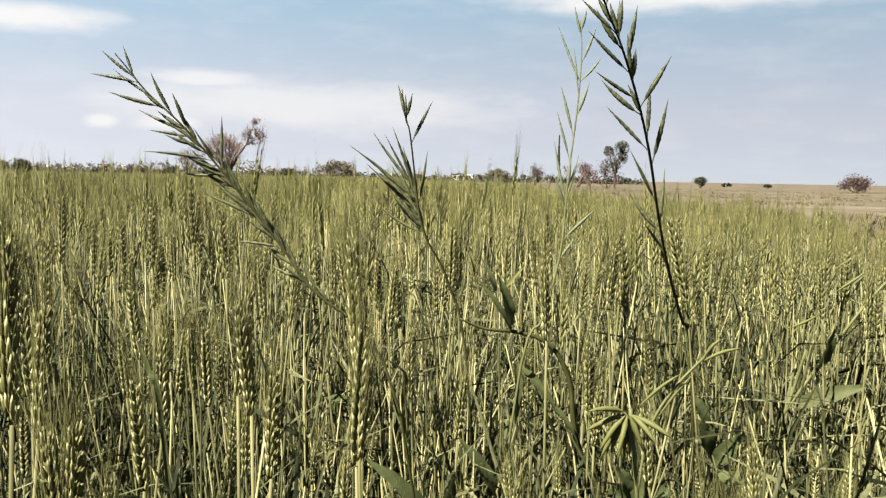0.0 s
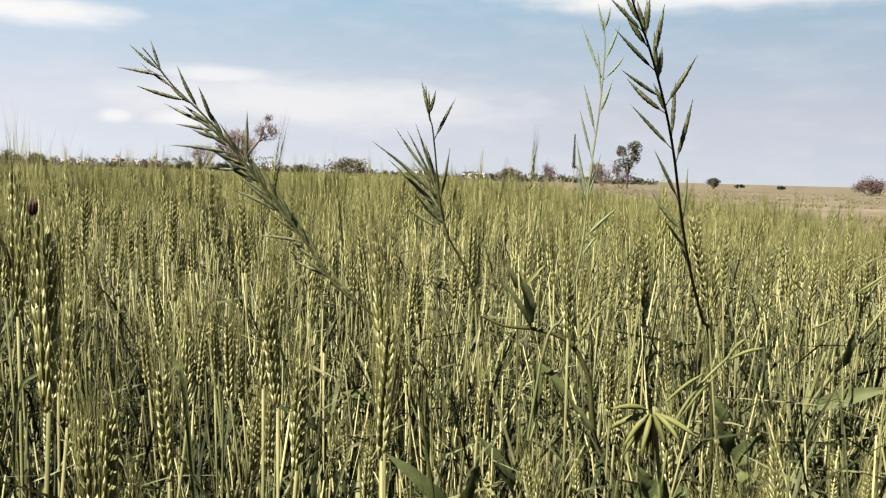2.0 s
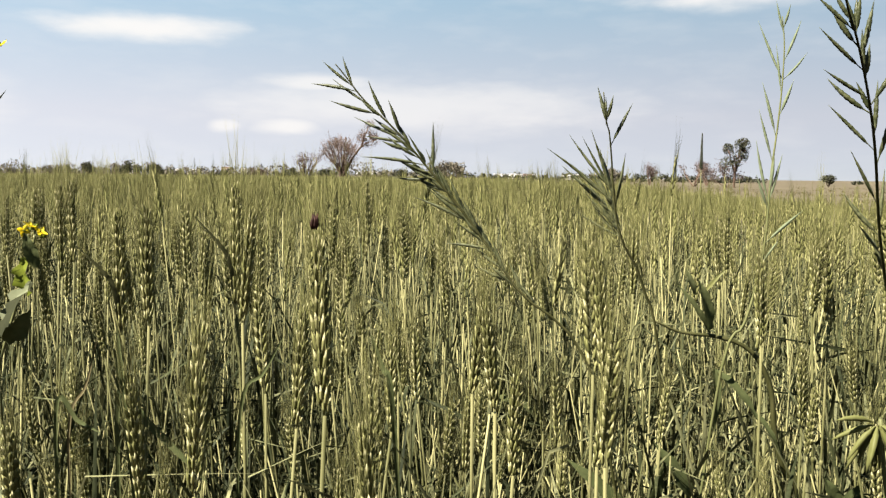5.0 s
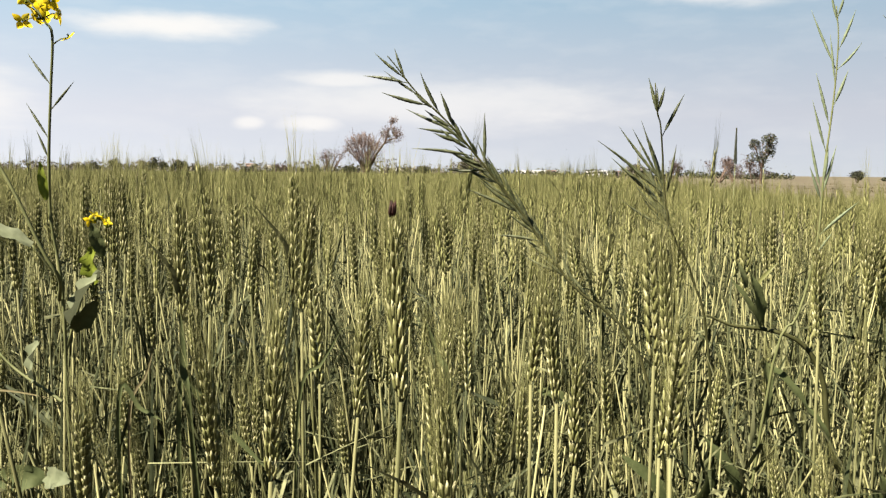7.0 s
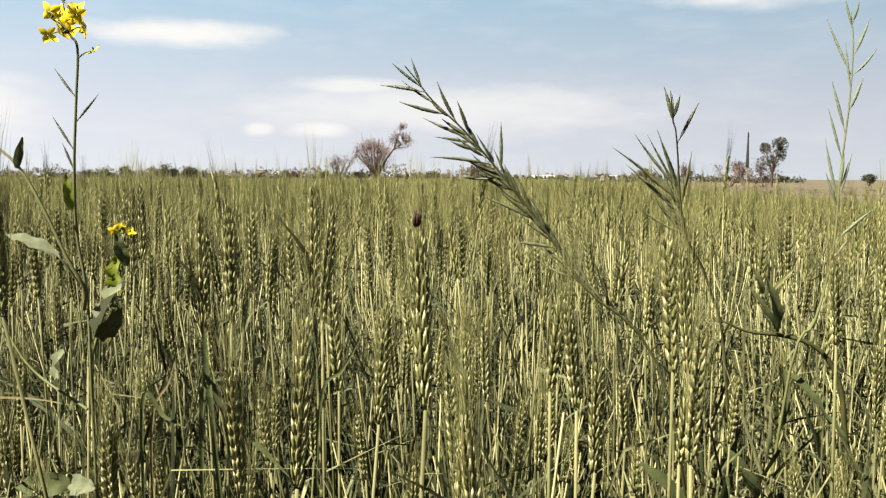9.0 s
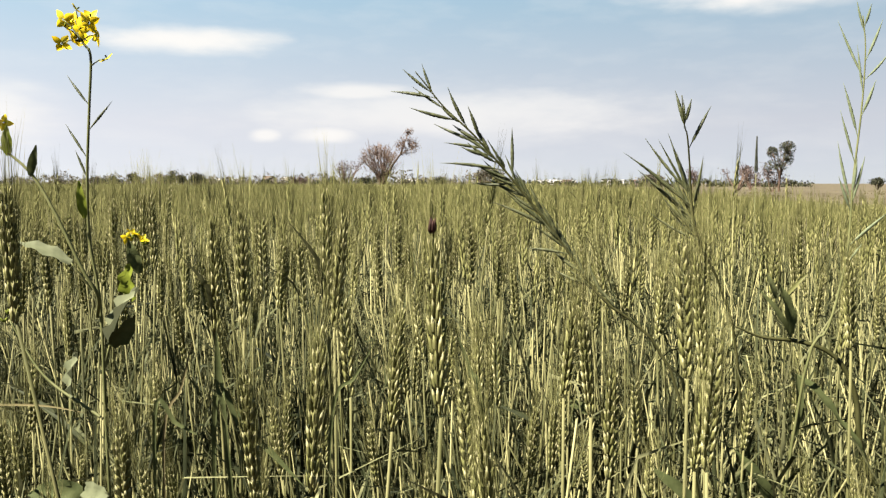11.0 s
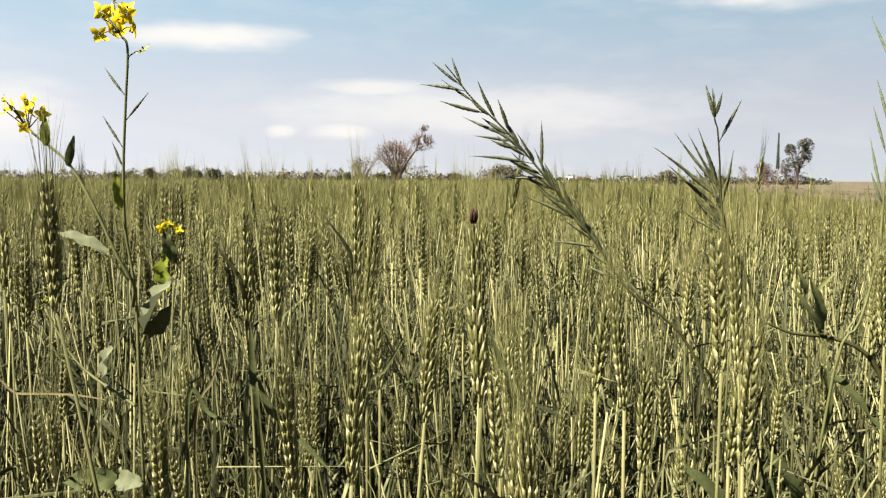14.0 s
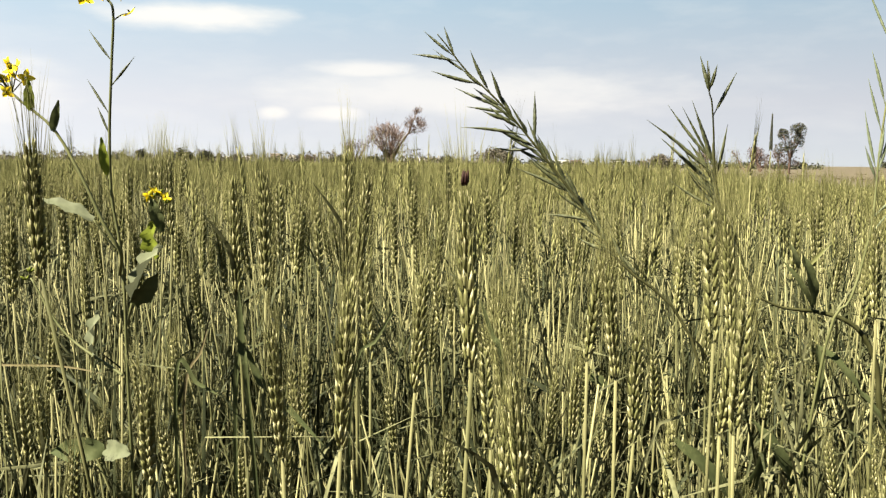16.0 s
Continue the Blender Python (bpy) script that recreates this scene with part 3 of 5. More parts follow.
for _ in range(20):
    sh = Shape()
    for k in range(4):
        a = rng.uniform(0, 6.283)
        blade(sh, (rng.gauss(0, 0.02), rng.gauss(0, 0.02), rng.uniform(0.0, 0.44)), a, rng.uniform(0.12, 0.30), rng.uniform(0.003, 0.007), rng.uniform(45, 88), rng.uniform(0, 120), rng.uniform(-3, 3), 2, 3)
    kinds_litter.append(sh)
litter = [(x, y, 0.03, rng.uniform(0, 6.283), 0, 0, min(1.0, room(x, y) / 0.72), 1.0) for x, y in scatter(rng, 1000, 0.5, 2.2, 0.2, clear_of_path)]
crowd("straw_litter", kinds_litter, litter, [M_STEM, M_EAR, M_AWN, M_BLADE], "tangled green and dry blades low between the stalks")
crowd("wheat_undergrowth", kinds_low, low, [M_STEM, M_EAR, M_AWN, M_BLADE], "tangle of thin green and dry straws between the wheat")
kinds0 = [crowd_stalk(rng, 0) for _ in range(24)]
# the field goes on to both sides of the walk
side = random.Random(51)
flank = []
while len(flank) < 13500:
    x, y = side.uniform(-12.5, 4.0), side.uniform(-2.6, 9.5)
    if x < field_edge(y) - 0.05 and not in_view(x, max(y, 0.6), 0.36) and not (-1.7 < x < 1.3 and -0.30 < y < 0.9):
        flank.append((x, y))
kinds_side = []
for _ in range(12):
    sh = Shape()
    pts = straw_points(side, 0.70, side.uniform(0, 0.04))
    sh.add([pts[0] - Vector((0.002, 0, 0)), pts[0] + Vector((0.002, 0, 0)), pts[4]], [(0, 1, 2)], 0)
    sh.add([pts[0] - Vector((0, 0.002, 0)), pts[0] + Vector((0, 0.002, 0)), pts[4]], [(0, 1, 2)], 0)
    seed(sh, pts[4] - Vector((0, 0, 0.01)), (side.uniform(-0.1, 0.1), side.uniform(-0.1, 0.1), 1), 0.095, 0.011, 0.010, 4, 1, 1)
    for k in range(4):
        spike(sh, pts[4] + Vector((0, 0, side.uniform(0, 0.06))), (side.uniform(-0.3, 0.3), side.uniform(-0.3, 0.3), 1), 0.075, 0.0009, mat=2, flat=True)
    for k in range(4):
        blade(sh, pts[side.choice((2, 3, 3))], side.uniform(0, 6.283), 0.24, 0.011, 60, 80, 1.0, 2, 3)
    kinds_side.append(sh)
crowd("wheat_stand", kinds_side, spots_for(side, flank, 0.034), [M_STEM, M_EAR, M_AWN, M_BLADE], "green bearded wheat on both sides of the walk")
xy = scatter(rng, 14500, 5.0, 17.0, 0.4, lambda x, y: True)
crowd("wheat_stand", kinds0, spots_for(rng, xy, 0.034), [M_STEM, M_EAR, M_AWN, M_BLADE], "dense stand of green bearded wheat, farther off")
xy = scatter(rng, 8500, 16.0, 62.0, 1.0, lambda x, y: True)
far = []
for x, y, z, a, lx, ly, hs, ws in spots_for(rng, xy, 0.04):
    far.append((x, y, z, a, lx, ly, hs, ws * (1.5 + y / 16)))
crowd("wheat_stand", kinds0[:8], far, [M_STEM, M_EAR, M_AWN, M_BLADE], "distant wheat heads in hazy light")


# ---- weeds among the wheat ----
def leaf_shape(sh, base, tip, width, face=(0, -0.5, 1), cup=0.15, sag=0.1, mat=0, wavy=0.0):
    """A broad leaf from base to tip, folded along its midrib and sagging to its tip; face is the side it turns up."""
    base, tip = Vector(base), Vector(tip)
    d = tip - base
    n = Vector(face)
    n = (n - d * (n.dot(d) / d.dot(d))).normalized()
    side = d.cross(n).normalized()
    v, f = [], []
    rows, cols = 9, 4
    for i in range(rows + 1):
        s = i / rows
        w = width * (math.sin(math.pi * min(s * 0.93 + 0.07, 1)) ** 0.75) * (1.05 - 0.35 * s)
        w = max(w, 0.0012)
        c = base + d * s + n * (sag * d.length * (4 * s * (1 - s)) * 0.5)
        for j in range(cols + 1):
            q = 2 * j / cols - 1
            rip = wavy * width * 0.12 * math.sin(s * 17 + 2.5 * q)
            v.append(c + side * (w / 2) * q + n * (abs(q) * cup * w + rip * abs(q)))
    for i in range(rows):
        for j in range(cols):
            a = i * (cols + 1) + j
            f.append((a, a + 1, a + cols + 2, a + cols + 1))
    return sh.add(v, f, mat)


def pod_shape(rng, base, angle, length, radius, out):
    """A long pod on a thin stalk, swollen over its seeds and drawn out into a beak."""
    sh = Shape()
    a = radians(angle)
    d = Vector((math.sin(a), out * 0.6, math.cos(a))).normalized()
    bow = Vector((0, 0, 1)).cross(d).cross(d) * -1
    stalk, n, bend = 0.19, 20, rng.uniform(-0.12, 0.30)
    pts, radii = [], []
    for k in range(n + 1):
        t = k / n
        pts.append(Vector(base) + d * length * t + bow * length * bend * (t * t - t))
        u = (t - stalk) / (1 - stalk)
        if u < 0:
            radii.append(max(radius * 0.27, 0.0005))
        elif u < 0.72:
            v = u / 0.72
            radii.append(radius * (0.30 + 0.72 * math.sin(math.pi * min(1, 0.12 + 0.80 * v)) ** 0.7) * (1 + 0.13 * math.sin(k * 2.6)))
        else:
            radii.append(radius * (0.52 - 0.44 * (u - 0.72) / 0.28))
    tube(sh, pts, radii, 6)
    return sh


def mustard(label, stem, pods, radius, pod_r, seed_no, pod_mat=None):
    """A mustard plant: a stem through the given points, pods (place along the stem, angle, length in mm)."""
    rng = random.Random(seed_no)
    root = thing("mustard_plant", (stem[0][0], stem[0][1], 0.03), label, "weed", "mustard plants in the wheat")
    o = Vector(root.location)
    line = curve_through([Vector(p) - o for p in stem], 40)
    st = Shape()
    tube(st, line, [radius * (1 - 0.66 * i / 40) for i in range(41)], 7)
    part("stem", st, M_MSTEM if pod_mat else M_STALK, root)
    seg = [0.0]
    for i in range(40):
        seg.append(seg[-1] + (line[i + 1] - line[i]).length)
    head = seg[-1] - sum((Vector(stem[i + 1]) - Vector(stem[i])).length for i in range(len(stem) - 1) if i >= STEM_LOW)

    def along(s):
        want = head + (seg[-1] - head) * s
        i = min(max(sum(1 for x in seg if x <= want) - 1, 0), 39)
        return line[i] + (line[i + 1] - line[i]) * ((want - seg[i]) / (seg[i + 1] - seg[i]))

    for s, a, mm in pods:
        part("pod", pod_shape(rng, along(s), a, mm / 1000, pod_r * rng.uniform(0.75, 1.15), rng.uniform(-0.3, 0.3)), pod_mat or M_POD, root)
    return root, o


STEM_LOW = 2     # the first points of each stem lie below the pods, hidden in the wheat
mustard("leaning mustard stalk crowded with slender green seed pods",
        [(-0.030, 0.88, 0.03), (-0.095, 0.87, 0.600), (-0.192, 0.862, 0.738), (-0.237, 0.857, 0.802), (-0.282, 0.851, 0.859), (-0.320, 0.847, 0.903), (-0.354, 0.844, 0.935), (-0.374, 0.842, 0.960), (-0.385, 0.841, 0.973)],
        [(0.9, -22, 36), (0.9, -51, 44), (0.88, -80, 53), (0.82, -56, 50), (0.77, -75, 54), (0.72, -26, 51), (0.66, -19, 41), (0.65, -67, 62), (0.6, -57, 42), (0.57, -47, 47),
         (0.63, -81, 46), (0.53, -83, 71), (0.49, -67, 47), (0.48, -90, 50), (0.46, -64, 40), (0.49, -2, 57), (0.53, -22, 17), (0.41, -26, 30), (0.27, -66, 70), (0.3, -27, 37),
         (0.25, -28, 46), (0.28, -52, 60), (0.02, -67, 45), (0.16, -83, 50), (-0.01, -37, 28), (-0.1, -38, 32), (0.09, -28, 39), (0.16, -30, 39), (0.41, -65, 48), (0.49, -68, 36),
         (0.6, -74, 35), (0.39, -35, 35), (0.33, -39, 28), (0.21, -39, 33), (0.75, -51, 31), (0.04, -34, 33),
         (-0.05, -26, 44), (0, -50, 42), (0.05, -24, 45), (0.08, -52, 44), (0.13, -26, 46), (0.18, -54, 44), (0.22, -26, 45), (0.26, -50, 46), (0.31, -24, 46), (0.34, -56, 44), (0.37, -28, 45), (0.4, -52, 44), (0.44, -26, 44), (0.47, -54, 46), (0.52, -30, 42), (0.56, -56, 42), (0.6, -32, 40), (0.66, -58, 38)], 0.0018, 0.0018, 1)
mustard("upright mustard stalk with a fan of green seed pods",
        [(0.020, 1.02, 0.03), (-0.020, 1.005, 0.600), (-0.047, 0.994, 0.727), (-0.072, 0.981, 0.778), (-0.082, 0.973, 0.811), (-0.087, 0.964, 0.847), (-0.090, 0.956, 0.877), (-0.094, 0.948, 0.908), (-0.098, 0.944, 0.92), (-0.102, 0.935, 0.952)],
        [(0.83, -15, 49), (0.86, -2, 29), (0.86, 14, 30), (0.74, 26, 54), (0.43, 9, 65), (0.5, -18, 57), (0.45, -19, 92), (0.49, -29, 80), (0.51, -38, 87), (0.45, -51, 103),
         (0.46, -50, 78), (0.38, -47, 89), (0.36, -37, 64), (0.33, -31, 52), (0.3, -26, 49), (0.28, -60, 67), (0.45, -7, 39), (0.3, -13, 36), (0.28, -41, 57), (0.4, -25, 55), (0.35, -18, 50), (0.42, -34, 60), (0.3, -34, 46), (0.26, -22, 48), (0.33, -44, 58)], 0.0018, 0.0019, 2)
mustard("slim pale mustard stalk with spread seed pods",
        [(-0.02, 0.95, 0.03), (0.036, 0.958, 0.60), (0.065, 0.961, 0.69), (0.078, 0.97, 0.734), (0.088, 0.98, 0.782), (0.095, 0.996, 0.858), (0.104, 1.01, 0.926), (0.109, 1.02, 0.976), (0.111, 1.028, 1.017), (0.109, 1.035, 1.05)],
        [(0.52, -16, 64), (0.6, -15, 67), (0.74, -6, 61), (0.79, -21, 78), (0.67, 19, 45), (0.79, 40, 42), (0.85, 21, 52), (0.94, -13, 42), (0.96, 12, 28), (0.39, -12, 75),
         (0.39, 15, 59), (0.42, 5, 44), (0.26, 44, 57), (0.2, 36, 34), (0.37, -21, 43)], 0.0018, 0.0017, 3, M_PALEPOD)
mustard("tall mustard stalk with thick dark green seed pods",
        [(0.30, 1.06, 0.03), (0.262, 1.02, 0.60), (0.232, 0.98, 0.693), (0.211, 0.951, 0.74), (0.192, 0.921, 0.787), (0.177, 0.893, 0.827), (0.16, 0.858, 0.874), (0.143, 0.826, 0.913), (0.124, 0.794, 0.949), (0.106, 0.765, 0.978), (0.09, 0.742, 1.0), (0.078, 0.721, 1.018), (0.07, 0.704, 1.032)],
        [(0.73, -48, 57), (0.66, -59, 51), (0.62, -49, 52), (0.52, -45, 64), (0.37, -30, 65), (0.28, -39, 58), (0.64, 29, 56), (0.55, 2, 58), (0.48, 10, 69), (0.62, -26, 33),
         (0.72, -9, 41), (0.76, 9, 52), (0.79, -34, 45), (0.82, -16, 33), (0.82, 3, 36), (0.3, 4, 64), (0.22, -37, 42), (0.16, -20, 48), (0.71, 2, 31), (0.83, -46, 46),
         (0.85, -30, 33), (0.82, 1, 35), (0.91, -37, 36), (0.9, 7, 32)], 0.0021, 0.0022, 4)


def blossom(parent, o, at, size, rng):
    """A four-petalled yellow flower."""
    sh = Shape()
    c = Vector(at) - o
    tilt = pose(*c, rng.uniform(20, 110), rng.uniform(-40, 40), rng.uniform(0, 360))
    for k in range(4):
        a = k * math.pi / 2 + rng.uniform(-0.15, 0.15)
        d = Vector((math.cos(a), math.sin(a), 0.25))
        loc = Shape()
        leaf_shape(loc, d * size * 0.06, d * size * 0.68, size * 0.50, (0, 0, 1), 0.14, -0.18)
        w = moved(loc, tilt)
        sh.add(w.v, w.f)
    fl = part("flower", sh, M_PETAL, parent, "bright yellow four-petalled flower")
    heart = Shape()
    for k in range(5):
        spike(heart, c, tilt.to_3x3() @ Vector((rng.uniform(-0.3, 0.3), rng.uniform(-0.3, 0.3), 1)), size * 0.35, 0.0005)
    part("stamen", heart, M_LIME, fl)


def flowering_mustard():
    rng = random.Random(21)
    root = thing("mustard_plant", (-0.585, 0.585, 0.03), "flowering mustard with yellow blossoms and pale leaves", "weed", "mustard plants in the wheat")
    o = Vector(root.location)
    root.location.x += 0.007

    def twig(name, pts, r0, r1, n=20):
        sh = Shape()
        line = curve_through([Vector(p) - o for p in pts], n)
        tube(sh, line, [r0 + (r1 - r0) * i / n for i in range(n + 1)], 7)
        return part(name, sh, M_MSTEM, root)

    twig("stem", [(-0.585, 0.585, 0.03), (-0.594, 0.58, 0.602), (-0.596, 0.58, 0.747), (-0.604, 0.58, 0.808), (-0.604, 0.58, 0.859), (-0.600, 0.58, 0.914), (-0.597, 0.58, 0.955), (-0.603, 0.58, 0.966), (-0.612, 0.58, 0.980)], 0.0014, 0.0009, 40)
    twig("branch", [(-0.598, 0.578, 0.745), (-0.584, 0.560, 0.765), (-0.594, 0.555, 0.787), (-0.615, 0.555, 0.829), (-0.637, 0.555, 0.863), (-0.670, 0.555, 0.888), (-0.684, 0.555, 0.905)], 0.0016, 0.0009)
    twig("branch", [(-0.596, 0.58, 0.700), (-0.585, 0.585, 0.74), (-0.576, 0.595, 0.785), (-0.573, 0.60, 0.806)], 0.0014, 0.0007)
    twig("branch", [(-0.600, 0.58, 0.66), (-0.660, 0.59, 0.69), (-0.700, 0.60, 0.735)], 0.0014, 0.0007)
    # flower stalks
    heads = [(-0.619, 0.58, 0.987), (-0.603, 0.575, 0.984), (-0.614, 0.572, 0.968), (-0.625, 0.585, 0.975), (-0.591, 0.58, 0.956), (-0.628, 0.578, 0.988), (-0.608, 0.585, 0.991), (-0.622, 0.570, 0.981), (-0.612, 0.572, 0.994), (-0.600, 0.582, 0.975), (-0.626, 0.572, 0.968), (-0.617, 0.590, 0.974), (-0.607, 0.568, 0.978)]
    for h in [(x + 0.009, y, z - 0.003) for x, y, z in heads]:
        near_top = Vector((-0.597, 0.58, 0.948)) if h[2] < 0.96 else Vector((-0.605, 0.58, 0.968))
        twig("flower_stalk", [near_top, (near_top + Vector(h)) / 2 + Vector((0, 0, 0.002)), h], 0.0006, 0.0004, 4)
        blossom(root, o, h, rng.uniform(0.0105, 0.0140), rng)
    for h in [(-0.684, 0.553, 0.908), (-0.664, 0.553, 0.910), (-0.673, 0.550, 0.890), (-0.676, 0.556, 0.913), (-0.693, 0.556, 0.904), (-0.669, 0.552, 0.903), (-0.680, 0.558, 0.901), (-0.688, 0.550, 0.912), (-0.660, 0.556, 0.902), (-0.672, 0.556, 0.908)]:
        twig("flower_stalk", [(-0.672, 0.555, 0.890), h], 0.0005, 0.0004, 3)
        blossom(root, o, h, rng.uniform(0.0085, 0.0115), rng)
    for h in [(-0.573, 0.598, 0.809), (-0.580, 0.601, 0.806), (-0.566, 0.600, 0.803), (-0.700, 0.600, 0.740), (-0.706, 0.602, 0.733)]:
        sh = Shape()
        for k in range(6):
            seed(sh, Vector(h) - o, (rng.uniform(-1, 1), rng.uniform(-1, 1), rng.uniform(0.2, 1)), rng.uniform(0.004, 0.007), 0.0026, None, 5, 2)
        part("bud", sh, M_LIME, root, "yellow-green flower buds")
    for h in [(-0.574, 0.594, 0.813), (-0.566, 0.596, 0.808), (-0.581, 0.596, 0.809)]:
        blossom(root, o, h, 0.008, rng)
    # thin young pods
    for b, a, mm in [((-0.599, 0.58, 0.916), -40, 34), ((-0.601, 0.58, 0.897), 42, 31), ((-0.603, 0.58, 0.874), -36, 36), ((-0.604, 0.58, 0.858), -26, 26)]:
        part("pod", pod_shape(rng, Vector(b) - o, a, mm / 1000, 0.0011, 0.1), M_POD, root)

    def leaf(base, tip, w, mat, label, face=(0, -0.6, 0.8), cup=0.15, sag=0.12):
        sh = Shape()
        leaf_shape(sh, Vector(base) - o, Vector(tip) - o, w, face, cup, sag, 0, 1.0)
        part("leaf", sh, mat, root, label)

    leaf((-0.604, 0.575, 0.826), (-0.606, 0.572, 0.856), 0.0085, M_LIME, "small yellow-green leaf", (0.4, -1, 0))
    twig("leaf_stalk", [(-0.600, 0.575, 0.767), (-0.608, 0.57, 0.782), (-0.613, 0.568, 0.790)], 0.0009, 0.0006, 5)
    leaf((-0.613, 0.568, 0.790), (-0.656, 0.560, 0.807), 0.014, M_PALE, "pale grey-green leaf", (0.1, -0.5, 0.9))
    # Sun and shade are put into the colours of these three leaves.
    leaf((-0.566, 0.578, 0.760), (-0.562, 0.570, 0.790), 0.022, M_LIME, "lime green leaf with sunlight put into its colour", (-0.3, -1, 0.2))
    leaf((-0.582, 0.572, 0.725), (-0.548, 0.560, 0.772), 0.026, M_PALE, "leaf coloured pale for the sun on it", (-0.75, -0.6, 0.45), 0.3)
    leaf((-0.582, 0.572, 0.722), (-0.556, 0.566, 0.750), 0.018, M_BROAD, "leaf coloured dark green for shade", (0.8, -0.6, 0.1))
    leaf((-0.566, 0.59, 0.780), (-0.572, 0.585, 0.808), 0.012, M_BROAD, "dark green leaf", (0.5, -1, 0))
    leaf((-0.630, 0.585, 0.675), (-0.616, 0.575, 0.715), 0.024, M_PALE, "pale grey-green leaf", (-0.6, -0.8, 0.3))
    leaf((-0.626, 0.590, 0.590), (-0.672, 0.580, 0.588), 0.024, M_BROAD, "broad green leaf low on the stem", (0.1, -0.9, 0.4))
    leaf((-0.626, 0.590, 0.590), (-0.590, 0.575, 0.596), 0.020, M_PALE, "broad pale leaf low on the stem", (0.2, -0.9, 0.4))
    leaf((-0.637, 0.555, 0.860), (-0.628, 0.552, 0.884), 0.0075, M_BROAD, "folded dark leaf", (0.6, -1, 0))
    leaf((-0.656, 0.555, 0.876), (-0.654, 0.552, 0.900), 0.009, M_LIME, "small yellow-green leaf", (0.5, -1, 0))


flowering_mustard()


def podded_vetch():
    """A low weed with a drooping cluster of yellow-green pods."""
    rng = random.Random(33)
    root = thing("vetch_plant", (0.125, 0.67, 0.03), "low weed with a drooping cluster of yellow-green pods", "weed")
    o = Vector(root.location)
    for pts, r in (([(0.125, 0.67, 0.03), (0.118, 0.665, 0.50), (0.112, 0.66, 0.60), (0.104, 0.66, 0.672)], 0.0016), ([(0.112, 0.66, 0.60), (0.120, 0.66, 0.655), (0.139, 0.66, 0.690), (0.162, 0.66, 0.716)], 0.0012)):
        sh = Shape()
        line = curve_through([Vector(p) - o for p in pts], 16)
        tube(sh, line, [r] * 17, 6)
        part("stem", sh, M_MSTEM, root)
    c = Vector((0.102, 0.66, 0.668))
    for k, (dx, dz) in enumerate([(-0.030, -0.010), (-0.020, -0.016), (-0.012, -0.030), (-0.005, -0.034), (0.000, -0.036), (0.006, -0.030), (0.020, -0.016), (0.026, -0.010), (-0.010, -0.024), (0.012, -0.026), (-0.030, 0.018), (-0.016, -0.028), (0.016, -0.022), (-0.024, -0.022), (0.003, -0.026)]):
        sh = Shape()
        d = Vector((dx + rng.gauss(0, 0.006), rng.uniform(-0.022, 0.006), dz + rng.gauss(0.002, 0.007))) * rng.uniform(0.75, 1.05)
        st = c + d * 0.12
        prof = [(0, 0.3), (0.12, 0.5), (0.3, 1.0), (0.55, 1.0), (0.8, 0.7), (1, 0.15)]
        sag = Vector((rng.uniform(-0.004, 0.004), 0, rng.uniform(-0.014, -0.003)))
        tube(sh, [st + d * s * 0.95 + sag * s * s - o for s, _ in prof], [0.0023 * w for _, w in prof], 6)
        part("pod", sh, M_YPOD, root)
    for b, t in (((0.112, 0.66, 0.675), (0.141, 0.655, 0.702)), ((0.160, 0.66, 0.712), (0.188, 0.655, 0.724)), ((0.160, 0.66, 0.714), (0.172, 0.655, 0.731)), ((0.126, 0.66, 0.665), (0.152, 0.66, 0.70))):
        sh = Shape()
        tube(sh, curve_through([Vector(b) - o, (Vector(b) + Vector(t)) / 2 - o + Vector((0, 0, 0.002)), Vector(t) - o], 5), [0.0005, 0.0012, 0.0015, 0.0015, 0.0011, 0.0004], 6)
        part("pod", sh, M_YPOD, root)


podded_vetch()


def leafy_weed(name, label, stems, leaves, pods=()):
    base = stems[0][0][0]
    root = thing(name, (base[0], base[1], 0.03), label, "weed")
    o = Vector(root.location)
    rng = random.Random(len(label))
    for pts, r in stems:
        sh = Shape()
        line = curve_through([Vector(p) - o for p in pts], 18)
        tube(sh, line, [r * (1 - 0.45 * i / 18) for i in range(19)], 6)
        part("stem", sh, M_STALK if "dark" in label else M_MSTEM, root)
    for b, t, w, mat, face in leaves:
        sh = Shape()
        leaf_shape(sh, Vector(b) - o, Vector(t) - o, w, face, 0.18, 0.14, 0, 0.7)
        part("leaf", sh, mat, root)
    for b, a, mm in pods:
        part("pod", pod_shape(rng, Vector(b) - o, a, mm / 1000, 0.0022, rng.uniform(-0.2, 0.2)), M_YPOD, root)


leafy_weed("leafy_weed", "pale branching weed stalk with a long smooth leaf",
           [([(0.36, 1.26, 0.03), (0.422, 1.25, 0.361), (0.477, 1.25, 0.503), (0.504, 1.25, 0.600)], 0.0042), ([(0.477, 1.25, 0.503), (0.540, 1.25, 0.600), (0.600, 1.25, 0.685), (0.66, 1.25, 0.75)], 0.0030),
            ([(0.455, 1.25, 0.440), (0.520, 1.24, 0.465), (0.600, 1.23, 0.475)], 0.002)],
           [((0.490, 1.25, 0.512), (0.582, 1.21, 0.556), 0.028, M_SMOOTH, (-0.25, -0.9, 0.5)), ((0.520, 1.25, 0.57), (0.53, 1.22, 0.64), 0.022, M_BROAD, (0.3, -1, 0.2))],
           [((0.540, 1.25, 0.689), 52, 66), ((0.470, 1.25, 0.632), 62, 60), ((0.56, 1.25, 0.62), 30, 50), ((0.50, 1.25, 0.60), -20, 45)])
